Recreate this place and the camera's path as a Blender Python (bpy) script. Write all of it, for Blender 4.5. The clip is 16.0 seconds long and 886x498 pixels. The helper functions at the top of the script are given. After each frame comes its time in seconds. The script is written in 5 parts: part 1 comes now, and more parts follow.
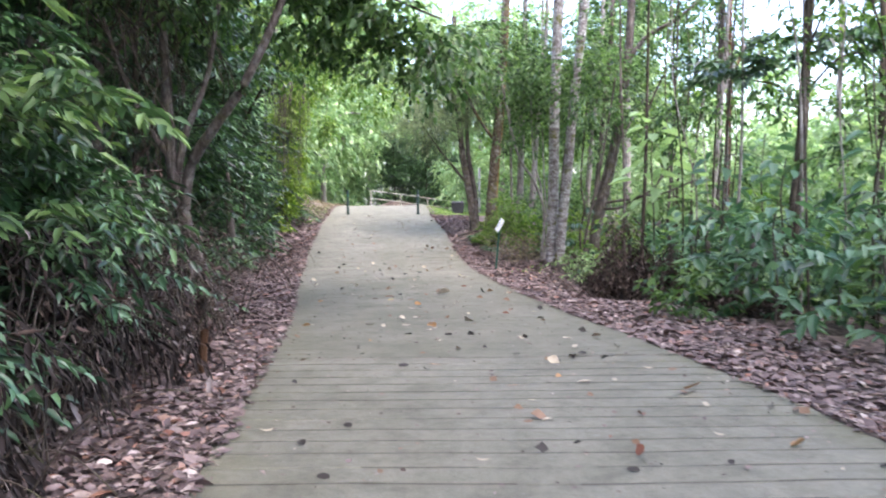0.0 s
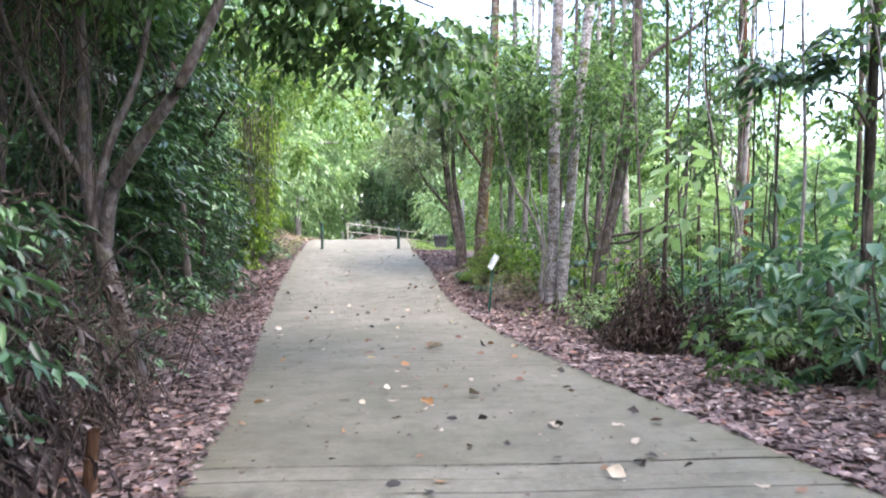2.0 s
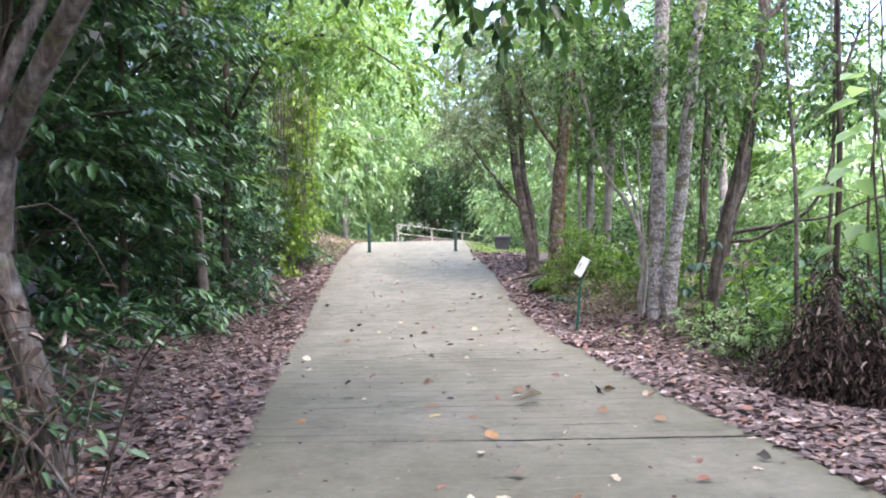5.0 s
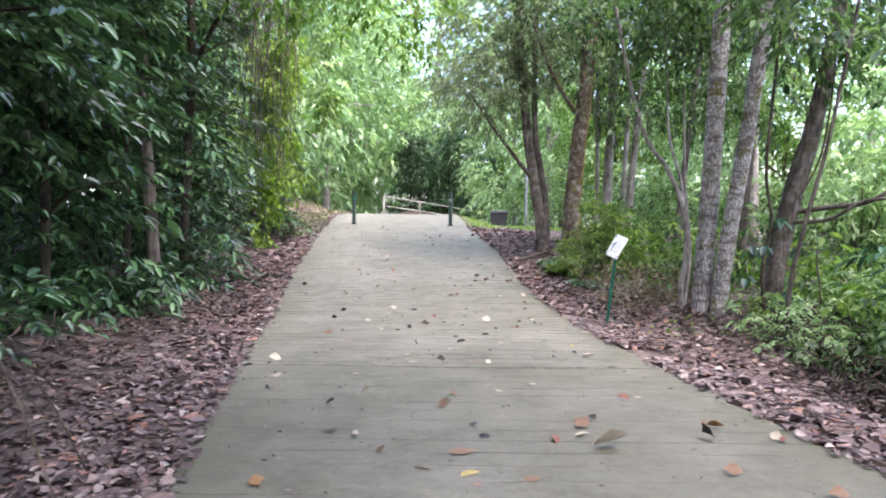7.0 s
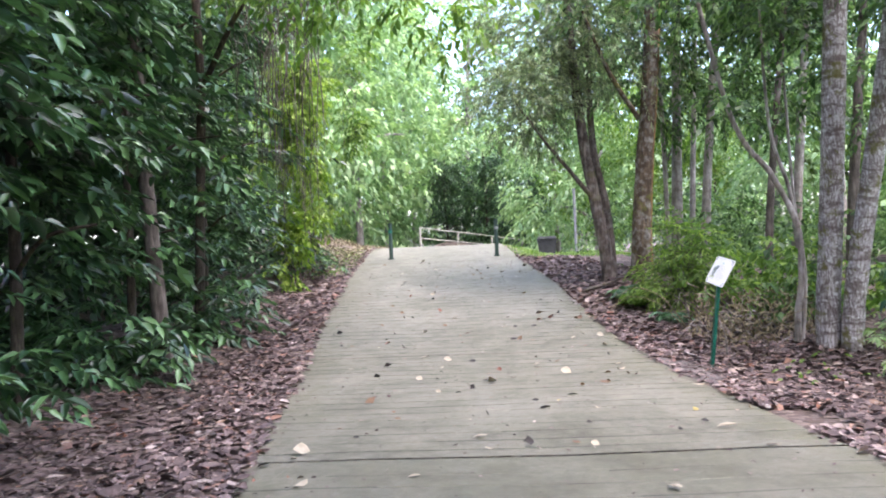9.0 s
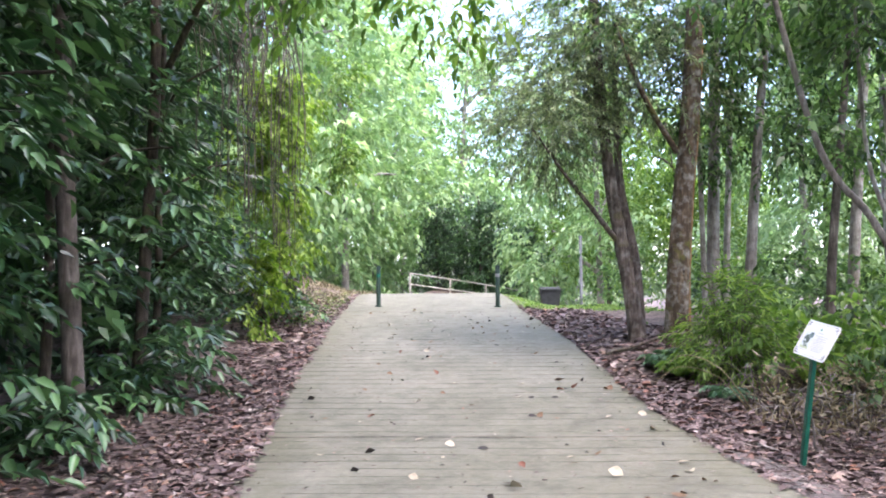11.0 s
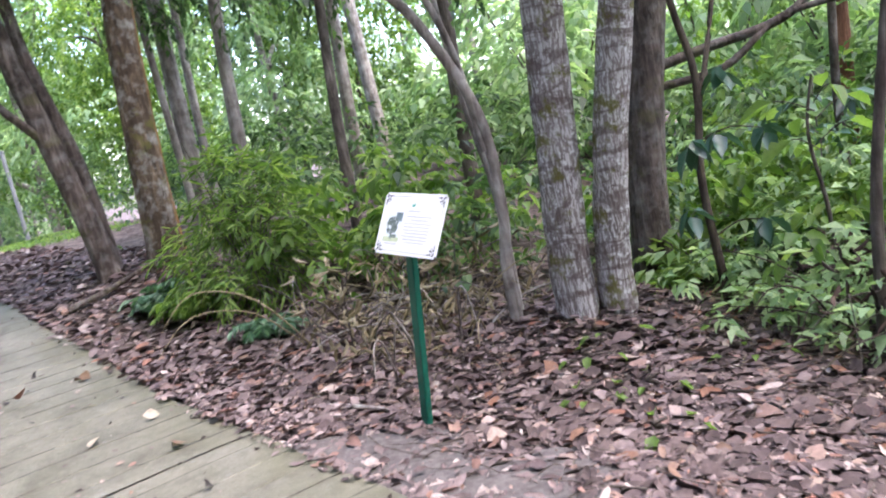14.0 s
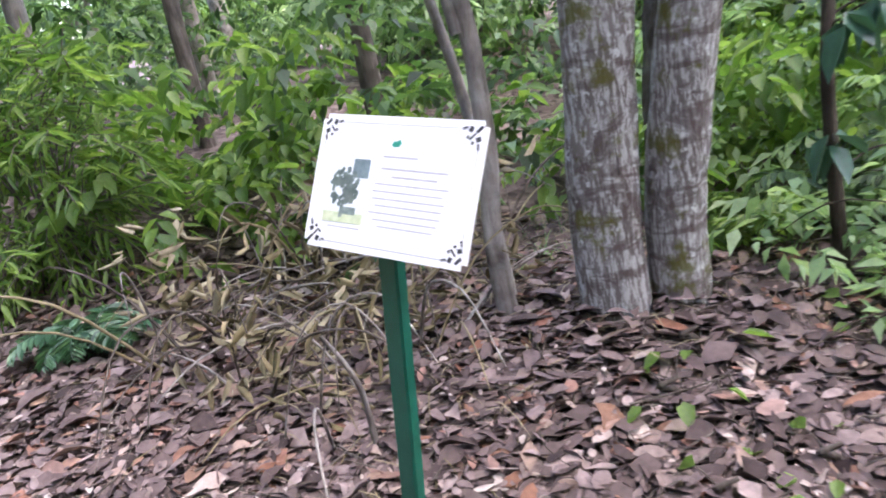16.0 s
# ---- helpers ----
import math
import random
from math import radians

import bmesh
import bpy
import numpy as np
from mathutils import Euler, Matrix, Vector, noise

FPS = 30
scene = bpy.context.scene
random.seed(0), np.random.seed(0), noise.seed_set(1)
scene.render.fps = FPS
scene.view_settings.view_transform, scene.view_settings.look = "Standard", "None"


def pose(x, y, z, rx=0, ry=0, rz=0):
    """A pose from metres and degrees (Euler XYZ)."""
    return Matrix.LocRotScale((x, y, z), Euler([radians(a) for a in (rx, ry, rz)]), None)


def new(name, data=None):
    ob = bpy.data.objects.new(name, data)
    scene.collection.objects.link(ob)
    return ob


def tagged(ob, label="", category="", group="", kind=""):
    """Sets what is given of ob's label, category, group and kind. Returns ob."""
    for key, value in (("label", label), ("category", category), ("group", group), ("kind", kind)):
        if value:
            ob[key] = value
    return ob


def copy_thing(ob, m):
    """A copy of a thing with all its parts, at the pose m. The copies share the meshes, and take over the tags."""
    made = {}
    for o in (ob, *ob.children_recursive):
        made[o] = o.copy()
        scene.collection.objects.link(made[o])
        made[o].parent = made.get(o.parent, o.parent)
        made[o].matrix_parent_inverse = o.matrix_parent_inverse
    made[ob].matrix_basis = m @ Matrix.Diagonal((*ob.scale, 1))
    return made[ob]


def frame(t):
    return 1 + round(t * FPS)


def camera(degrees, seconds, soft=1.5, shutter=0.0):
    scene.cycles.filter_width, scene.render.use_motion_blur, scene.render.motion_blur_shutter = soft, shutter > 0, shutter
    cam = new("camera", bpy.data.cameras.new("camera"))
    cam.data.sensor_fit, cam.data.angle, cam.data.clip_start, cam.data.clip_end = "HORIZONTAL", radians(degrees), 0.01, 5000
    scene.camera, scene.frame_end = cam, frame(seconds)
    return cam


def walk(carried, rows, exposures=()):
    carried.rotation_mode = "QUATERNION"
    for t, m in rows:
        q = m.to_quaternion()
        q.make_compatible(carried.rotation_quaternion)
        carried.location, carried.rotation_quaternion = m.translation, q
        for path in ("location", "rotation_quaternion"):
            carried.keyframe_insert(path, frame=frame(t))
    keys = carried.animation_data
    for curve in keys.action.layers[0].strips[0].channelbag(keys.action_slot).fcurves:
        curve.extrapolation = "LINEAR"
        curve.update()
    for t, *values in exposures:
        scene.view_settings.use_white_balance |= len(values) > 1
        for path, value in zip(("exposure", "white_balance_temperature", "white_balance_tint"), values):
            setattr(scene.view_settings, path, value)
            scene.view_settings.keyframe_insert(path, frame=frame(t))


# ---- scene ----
cam = camera(58.7, 16.0, soft=1.9, shutter=0.3)
METRES, EYE, TILT, LEAN, TURN = 18.3, 1.5, 0.0, 0.0, 0.0
ROWS = [
    (0.0, 0.0, 0.0, 0.0, -0.04, -3.79, 0.57),
    (0.5, -0.0043, 0.0299, 0.0012, 2.62, -2.46, 0.44),
    (1.0, -0.0046, 0.0638, 0.0002, 0.54, -2.69, 0.85),
    (1.5, -0.008, 0.093, 0.0003, -3.21, -3.13, 1.16),
    (2.0, -0.0102, 0.1254, 0.0002, -1.7, -1.41, 0.68),
    (2.5, -0.0098, 0.153, 0.0016, -2.88, 1.57, 1.99),
    (3.0, -0.0122, 0.1849, 0.0002, 1.4, 0.88, -0.76),
    (3.5, -0.0155, 0.2154, -0.0001, 3.21, -0.57, 0.76),
    (4.0, -0.0181, 0.248, -0.0013, 3.79, -0.33, 1.81),
    (6.5, -0.0463, 0.4131, -0.0109, -0.77, -2.72, -0.48),
    (7.0, -0.0509, 0.4456, -0.0123, 0.54, -2.79, -0.57),
    (7.5, -0.0531, 0.4724, -0.0119, -1.44, -4.48, 1.23),
    (8.0, -0.0583, 0.4994, -0.0119, 5.15, -0.73, 1.84),
    (8.5, -0.0637, 0.5253, -0.0125, 3.23, -0.91, 2.9),
    (11.0, -0.0841, 0.6722, -0.0131, 1.97, 2.92, 0.46),
    (11.5, -0.087, 0.7028, -0.0144, -8.69, 0.13, 3.23),
    (12.0, -0.0849, 0.736, -0.0133, -18.76, 1.97, 6.06),
    (12.5, -0.0816, 0.7637, -0.0141, -27.12, -0.42, 7.96),
    (13.0, -0.0704, 0.7962, -0.0146, -29.19, -5.28, 9.41),
    (13.5, -0.0554, 0.8277, -0.0144, -35.78, -10.03, 10.72),
    (14.0, -0.039, 0.8591, -0.0129, -35.84, -9.15, 12.73),
    (14.5, -0.0256, 0.8867, -0.0137, -43.1, -7.15, 13.14),
    (15.0, -0.0139, 0.9173, -0.0144, -44.72, -10.27, 13.16),
    (15.5, -0.0011, 0.9449, -0.0153, -48.28, -15.43, 12.22),
    (16.0, 0.012, 0.9705, -0.0155, -47.98, -18.9, 11.86),
]
walk(cam, [(t, pose(0, 0, EYE, TILT, LEAN, TURN) @ pose(METRES * x, METRES * y, METRES * z, 90 + pitch, roll, yaw)) for t, x, y, z, yaw, pitch, roll in ROWS],
     [(0.0, 3.0, 6150, 20), (1.0, 3.08, 6150, 20), (4.0, 3.15, 6150, 20), (7.5, 2.98, 6150, 20), (11.0, 3.0, 6150, 20), (13.0, 2.88, 6150, 20), (15.0, 3.25, 6150, 20), (16.0, 3.2, 6150, 20)])
SKY, SUN = 0.15, 0.9


def smooth(points, x):
    """A smooth height along a row of (x, z) points."""
    xs, zs = [p[0] for p in points], [p[1] for p in points]
    return sum(np.interp(np.asarray(x, float) + d, xs, zs) for d in (-0.8, -0.4, 0, 0.4, 0.8)) / 5


RISE = [(-200, -0.3), (-20, -0.05), (0, 0), (8, 0), (11, -0.08), (15, -0.13), (19, -0.18), (21, -0.06), (23, 0.16), (25.5, 0.46), (28, 0.7),
        (30, 0.88), (32, 1.06), (34, 1.15), (36, 1.13), (39, 0.9), (44, 0.35), (52, -0.6), (70, -2), (250, -4)]
LEFT_EDGE = [(-20, -0.75), (0, -0.95), (3.9, -1.32), (8.7, -1.83), (11.6, -2.26), (14, -2.68), (17.5, -3.22), (22, -3.82), (28, -4.25), (34, -4.6), (42, -4.4), (60, -4.0)]
RIGHT_EDGE = [(-20, 3.6), (0, 3.1), (4.8, 2.7), (7, 2.3), (8.8, 1.95), (12, 1.45), (14, 1.15), (17.5, 0.78), (22, 0.35), (25, 0.1), (29, -0.4), (34, -0.75), (42, -0.5), (60, 0.2)]


def ground_z(x, y):
    """The height of the forest floor, a little under the concrete's edges."""
    x, y = np.asarray(x, float), np.asarray(y, float)
    z, le, ri = smooth(RISE, y), smooth(LEFT_EDGE, y), smooth(RIGHT_EDGE, y)
    off_l, off_r = np.clip(le - x, 0, None), np.clip(x - ri, 0, None)
    inside = np.minimum(x - le, ri - x)
    z = z - 0.035 - 0.06 * np.clip(inside / 0.12, 0, 1)
    z = z - 0.06 * np.clip(off_l / 0.8, 0, 1) + 0.12 * np.clip((off_l - 0.8) / 1.5, 0, 1) + 0.02 * np.clip(off_l - 2.5, 0, 15)
    fall = np.exp(-((y - 15.2) / 2.6) ** 2) * 0.33 * np.clip((off_r - 0.5) / 1.2, 0, 1)
    mound = 0.14 * np.exp(-((x - 2.75) ** 2 + (y - 19.45) ** 2) / 0.4)
    mound = mound - 0.07 * np.exp(-((x - 1.3) ** 2 + (y - 19.2) ** 2) / 0.6)
    mound = mound - 0.06 * np.clip((x - 1) / 0.6, 0, 1) * np.exp(-((y - 19.5) / 2) ** 2)
    mound = mound + 0.24 * np.clip((off_r - 0.15) / 0.8, 0, 1) * np.exp(-((y - 24.6) / 2.0) ** 2)
    crest = 0.35 * np.clip((y - 29) / 4, 0, 1) * np.clip(off_r / 1.3, 0, 1) * np.clip((46 - y) / 6, 0, 1)
    bank = 0.9 * np.exp(-((x + 8) / 2.6) ** 2 - ((y - 41) / 6) ** 2)
    bank = bank + 2.1 * np.exp(-((x + 2.9) / 3.0) ** 2 - ((y - 51.0) / 2.6) ** 2)
    bumps = 0.03 * np.sin(1.7 * x + 0.6 * y) * np.sin(1.3 * y - 0.5 * x) + 0.015 * np.sin(4.1 * x - 2.2 * y) * np.sin(3.3 * y)
    return z - fall + mound - crest + bank + bumps * np.clip(-inside / 0.4, 0, 1) - 0.05 * np.clip(off_r - 3, 0, 12)


def gz(x, y):
    return float(ground_z(x, y))


# ---- light ----
world = bpy.data.worlds.new("overcast_sky")
world.use_nodes = True
scene.world = world
sky = world.node_tree.nodes.new("ShaderNodeTexSky")
sky.sky_type, sky.sun_disc = "NISHITA", False
sky.sun_elevation, sky.sun_rotation, sky.dust_density, sky.air_density = radians(62), radians(144), 3.0, 1.0
back = world.node_tree.nodes["Background"]
back.inputs["Strength"].default_value = SKY
world.node_tree.links.new(sky.outputs[0], back.inputs[0])
sun = new("sun", bpy.data.lights.new("sun", "SUN"))
sun.data.energy, sun.data.angle, sun.data.color = SUN, radians(85), (1.0, 0.97, 0.92)
sun.matrix_world = pose(0, 0, 40, 28, 0, 36)


# ---- materials ----
class Nodes:
    """A short hand for building one node material."""

    def __init__(self, name):
        self.m = bpy.data.materials.new(name)
        self.m.use_nodes = True
        self.t = self.m.node_tree
        self.b = self.t.nodes["Principled BSDF"]
        self.out = self.t.nodes["Material Output"]
        self.coord = self.t.nodes.new("ShaderNodeTexCoord").outputs["Object"]

    def put(self, kind, **inputs):
        n = self.t.nodes.new("ShaderNode" + kind)
        for k, v in inputs.items():
            self.set(n, k.replace("_", " "), v)
        return n

    def set(self, n, key, v):
        key = int(key) if key.isdigit() else key
        if isinstance(v, bpy.types.NodeSocket):
            self.t.links.new(v, n.inputs[key])
        else:
            n.inputs[key].default_value = v

    def scaled(self, sx, sy, sz):
        n = self.put("Mapping", Vector=self.coord)
        n.inputs["Scale"].default_value = (sx, sy, sz)
        return n.outputs[0]

    def noise(self, scale, detail=4, rough=0.55, at=None, distortion=0.0):
        n = self.put("TexNoise", Vector=at or self.coord, Scale=scale, Detail=detail, Roughness=rough, Distortion=distortion)
        return n.outputs["Fac"]

    def ramp(self, fac, *stops):
        n = self.put("ValToRGB", Fac=fac)
        e = n.color_ramp.elements
        while len(e) < len(stops):
            e.new(0.5)
        for k, (p, c) in zip(e, stops):
            k.position, k.color = p, (*c, 1) if len(c) == 3 else c
        return n.outputs["Color"]

    def grey(self, fac, lo, hi):
        return self.ramp(fac, (lo, (0, 0, 0)), (hi, (1, 1, 1)))

    def mix(self, fac, a, b, how="MIX"):
        n = self.t.nodes.new("ShaderNodeMix")
        n.data_type, n.blend_type = "RGBA", how
        for k, v in ((0, fac), (6, a), (7, b)):
            if isinstance(v, bpy.types.NodeSocket):
                self.t.links.new(v, n.inputs[k])
            else:
                n.inputs[k].default_value = v if k == 0 else (*v, 1)
        return n.outputs[2]

    def bump(self, height, strength=0.4, distance=0.01):
        n = self.put("Bump", Height=height, Strength=strength, Distance=distance)
        self.t.links.new(n.outputs[0], self.b.inputs["Normal"])

    def done(self, color, rough=0.7, metallic=0.0, spec=0.4):
        self.set(self.b, "Base Color", color if isinstance(color, bpy.types.NodeSocket) else (*color, 1))
        self.set(self.b, "Roughness", rough)
        self.set(self.b, "Metallic", metallic)
        self.set(self.b, "Specular IOR Level", spec)
        return self.m


def leaf_material(name, dark, mid, light, translucent=0.35, rough=0.42, spec=0.45):
    """Leaves: every leaf its own shade, with light passing through."""
    n = Nodes(name)
    r = n.t.nodes.new("ShaderNodeNewGeometry").outputs["Random Per Island"]
    c = n.ramp(r, (0.0, dark), (0.5, mid), (1.0, light))
    veins = n.noise(60, 3)
    c = n.mix(0.35, c, n.ramp(veins, (0.3, (0.55, 0.55, 0.5)), (0.7, (1.25, 1.25, 1.2))), "MULTIPLY")
    n.done(c, rough, 0, spec)
    tr = n.t.nodes.new("ShaderNodeBsdfTranslucent")
    n.t.links.new(n.mix(1.0, c, (1.22, 1.26, 0.75), "MULTIPLY"), tr.inputs[0])
    ms = n.t.nodes.new("ShaderNodeMixShader")
    ms.inputs[0].default_value = translucent
    n.t.links.new(n.b.outputs[0], ms.inputs[1])
    n.t.links.new(tr.outputs[0], ms.inputs[2])
    n.t.links.new(ms.outputs[0], n.out.inputs[0])
    return n.m


def bark_material(name, dark, mid, light, moss=0.0, lichen=0.0, fissure=1.0, ring=0.0, side=None):
    n = Nodes(name)
    up = n.scaled(14, 14, 2.2)
    grain = n.noise(1.6, 6, 0.65, up, 0.4)
    blotch = n.noise(5, 5, 0.6)
    c = n.ramp(grain, (0.3, dark), (0.52, mid), (0.75, light))
    c = n.mix(0.85, c, n.ramp(blotch, (0.35, (0.45, 0.42, 0.4)), (0.65, (1.25, 1.25, 1.25))), "MULTIPLY")
    c = n.mix(0.6, c, n.ramp(n.noise(1.3, 4, 0.6), (0.35, (0.55, 0.55, 0.55)), (0.65, (1.2, 1.2, 1.2))), "MULTIPLY")
    if ring:
        bands = n.noise(2.5, 4, 0.6, n.scaled(1.6, 1.6, 5.5), 0.6)
        c = n.mix(n.grey(bands, 0.52, 0.6), c, dark)
    if lichen:
        c = n.mix(n.mix(1.0, n.grey(n.noise(9, 5, 0.6), 0.48, 0.72), (lichen * 0.8,) * 3, "MULTIPLY"), c, (0.52, 0.54, 0.52))
        c = n.mix(n.grey(n.noise(1.5, 6, 0.7, n.scaled(26, 26, 3.0)), 0.62, 0.66), c, dark)
    if moss:
        c = n.mix(n.mix(1.0, n.grey(n.noise(4, 5, 0.65), 0.56, 0.64), (moss,) * 3, "MULTIPLY"), c, (0.1, 0.11, 0.015))
    if side:
        face = n.t.nodes.new("ShaderNodeVectorMath")
        face.operation = "DOT_PRODUCT"
        n.t.links.new(n.t.nodes.new("ShaderNodeNewGeometry").outputs["Normal"], face.inputs[0])
        face.inputs[1].default_value = (0.9, -0.1, 0)
        patchy = n.mix(1.0, n.grey(face.outputs["Value"], 0.55, 0.85), n.grey(n.noise(3, 5, 0.6, n.scaled(2, 2, 0.6)), 0.3, 0.5), "MULTIPLY")
        c = n.mix(patchy, c, side)
    n.bump(grain, 0.8 * fissure, 0.02)
    return n.done(c, 0.85, 0, 0.2)


def plain_material(name, a, b, scale=8, rough=0.6, metallic=0.0, bump=0.15, spec=0.4):
    n = Nodes(name)
    f = n.noise(scale, 5, 0.6)
    n.bump(n.noise(scale * 9, 4), bump, 0.004)
    return n.done(n.ramp(f, (0.3, a), (0.7, b)), rough, metallic, spec)


def island_material(name, *stops, rough=0.7, translucent=0.0, spec=0.25):
    n = Nodes(name)
    r = n.t.nodes.new("ShaderNodeNewGeometry").outputs["Random Per Island"]
    c = n.ramp(r, *stops)
    c = n.mix(0.6, c, n.ramp(n.noise(35, 5), (0.3, (0.5, 0.48, 0.47)), (0.7, (1.25, 1.25, 1.25))), "MULTIPLY")
    n.bump(n.noise(90, 3), 0.25, 0.003)
    return n.done(c, rough, 0, spec)


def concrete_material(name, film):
    """Worn concrete; film: how far a darker olive tone covers it."""
    n = Nodes(name)
    big, mid, fine = n.noise(0.55, 5, 0.6), n.noise(3.2, 6, 0.65), n.noise(75, 4, 0.7)
    c = n.ramp(big, (0.3, (0.122, 0.117, 0.088)), (0.5, (0.158, 0.151, 0.119)), (0.7, (0.192, 0.184, 0.15)))
    c = n.mix(0.95, c, n.ramp(mid, (0.32, (0.6, 0.6, 0.54)), (0.5, (0.97, 0.97, 0.95)), (0.72, (1.22, 1.21, 1.19))), "MULTIPLY")
    c = n.mix(0.55, c, n.ramp(fine, (0.3, (0.6, 0.6, 0.58)), (0.7, (1.3, 1.3, 1.3))), "MULTIPLY")
    c = n.mix(0.7, c, n.ramp(n.noise(14, 6, 0.75), (0.34, (0.66, 0.65, 0.6)), (0.52, (1.0, 1.0, 0.99)), (0.7, (1.24, 1.23, 1.21))), "MULTIPLY")
    c = n.mix(n.mix(1.0, n.grey(n.noise(26, 4, 0.8, n.scaled(0.5, 1, 1)), 0.66, 0.74), (0.6,) * 3, "MULTIPLY"), c, (0.06, 0.056, 0.04))
    spots = n.noise(11, 5, 0.7)
    c = n.mix(n.mix(1.0, n.grey(spots, 0.62, 0.7), (0.5,) * 3, "MULTIPLY"), c, (0.24, 0.238, 0.218))
    olive = n.ramp(n.noise(1.1, 6, 0.7), (0.3, (film,) * 3), (0.7, (film * 0.45,) * 3))
    c = n.mix(olive, c, (0.085, 0.083, 0.052))
    edge = n.put("Attribute")
    edge.attribute_name = "edge"
    growth = n.t.nodes.new("ShaderNodeMath")
    growth.operation = "MULTIPLY_ADD"
    n.set(growth, "0", edge.outputs["Fac"])
    n.set(growth, "1", -0.5)
    n.set(growth, "2", n.noise(2.6, 6, 0.7))
    c = n.mix(n.mix(1.0, n.grey(growth.outputs[0], 0.3, 0.62), (0.75,) * 3, "MULTIPLY"), c, (0.105, 0.102, 0.058))
    n.bump(fine, 0.5, 0.006)
    return n.done(c, 0.7, 0, 0.4)


def soil_material():
    n = Nodes("leafy_soil")
    v = n.put("TexVoronoi", Vector=n.coord, Scale=16.0, Randomness=1.0)
    c = n.ramp(v.outputs["Color"], (0.1, (0.05, 0.038, 0.033)), (0.45, (0.125, 0.095, 0.084)), (0.85, (0.21, 0.17, 0.152)))
    c = n.mix(0.8, c, n.ramp(n.noise(2.2, 6, 0.65), (0.35, (0.35, 0.33, 0.3)), (0.65, (1.15, 1.12, 1.1))), "MULTIPLY")
    n.bump(n.mix(0.5, v.outputs["Distance"], n.noise(45, 5)), 0.8, 0.03)
    return n.done(c, 0.9, 0, 0.15)


# the second concrete is darker and greener, with canopy shade put into its colour
CONCRETE, SHADED_OLIVE_CONCRETE, SOIL = concrete_material("weathered_concrete", 0.12), concrete_material("shaded_olive_concrete", 0.55), soil_material()
GROOVE = plain_material("dirt_in_groove", (0.03, 0.029, 0.021), (0.1, 0.096, 0.074), 5, 0.95, 0, 0.4)
LITTER = island_material("dead_leaves", (0.0, (0.085, 0.06, 0.057)), (0.3, (0.132, 0.096, 0.092)), (0.65, (0.2, 0.15, 0.142)), (0.8, (0.29, 0.225, 0.21)), (0.85, (0.24, 0.11, 0.075)), (0.88, (0.3, 0.19, 0.145)), (0.94, (0.37, 0.3, 0.27)), (1.0, (0.44, 0.375, 0.335)))
# redder, darker copy of the litter: shade under hedge and trees in its colour
SHADED_LITTER = island_material("shaded_dead_leaves", (0.0, (0.04, 0.027, 0.025)), (0.3, (0.085, 0.06, 0.055)), (0.65, (0.138, 0.1, 0.091)), (0.86, (0.2, 0.15, 0.135)), (0.9, (0.19, 0.085, 0.05)), (0.94, (0.22, 0.14, 0.1)), (1.0, (0.38, 0.31, 0.27)))
BARE_SOIL = plain_material("trodden_soil", (0.075, 0.064, 0.06), (0.165, 0.147, 0.14), 22, 0.95, 0, 0.8, 0.15)
DRY = island_material("dry_fronds", (0.0, (0.014, 0.01, 0.008)), (0.6, (0.062, 0.04, 0.031)), (0.93, (0.13, 0.092, 0.076)), (1.0, (0.3, 0.255, 0.235)), rough=0.8)
# withered fronds made near-black, the shade under the hedge put into their colour
SHADE_WITHERED = island_material("shade_dark_withered_fronds", (0.0, (0.009, 0.006, 0.005)), (0.65, (0.026, 0.018, 0.016)), (0.93, (0.06, 0.046, 0.042)), (1.0, (0.3, 0.26, 0.25)), rough=0.8)
GRASS_DRY = island_material("dry_grass", (0.0, (0.09, 0.075, 0.03)), (0.5, (0.22, 0.18, 0.1)), (1.0, (0.34, 0.3, 0.2)), rough=0.7)
DEEP = leaf_material("deep_green_leaf", (0.009, 0.027, 0.011), (0.034, 0.09, 0.034), (0.13, 0.25, 0.095), 0.22, 0.32, 0.7)
# dark end lowered so that some leaves paint the shaded gaps in the foliage
MIDGREEN = leaf_material("mid_green_leaf", (0.017, 0.042, 0.013), (0.062, 0.128, 0.042), (0.175, 0.28, 0.105), 0.48)
BRIGHT = leaf_material("bright_green_leaf", (0.055, 0.12, 0.022), (0.125, 0.225, 0.045), (0.24, 0.35, 0.09), 0.58)
GREYGREEN = leaf_material("grey_green_leaf", (0.09, 0.125, 0.07), (0.17, 0.225, 0.125), (0.28, 0.34, 0.2), 0.45)
# pale leaves; on far woods and undergrowth the paleness paints haze and sky light
PALE = leaf_material("light_washed_pale_leaf", (0.12, 0.22, 0.1), (0.25, 0.385, 0.19), (0.4, 0.53, 0.31), 0.5)
# here too the lowest leaf tone stands in for shaded gaps
BLUEGREEN = leaf_material("blue_green_leaf", (0.016, 0.046, 0.024), (0.065, 0.155, 0.085), (0.19, 0.32, 0.2), 0.38, 0.33, 0.6)

YELLOWGREEN = leaf_material("yellow_green_leaf", (0.085, 0.16, 0.02), (0.17, 0.28, 0.035), (0.3, 0.42, 0.08), 0.55)
# wide ramp: highlights and shade among the pinnate leaves are put into their colour
SHADED = leaf_material("lit_and_shaded_pinnate_leaf", (0.018, 0.046, 0.018), (0.058, 0.125, 0.046), (0.21, 0.32, 0.12), 0.38)


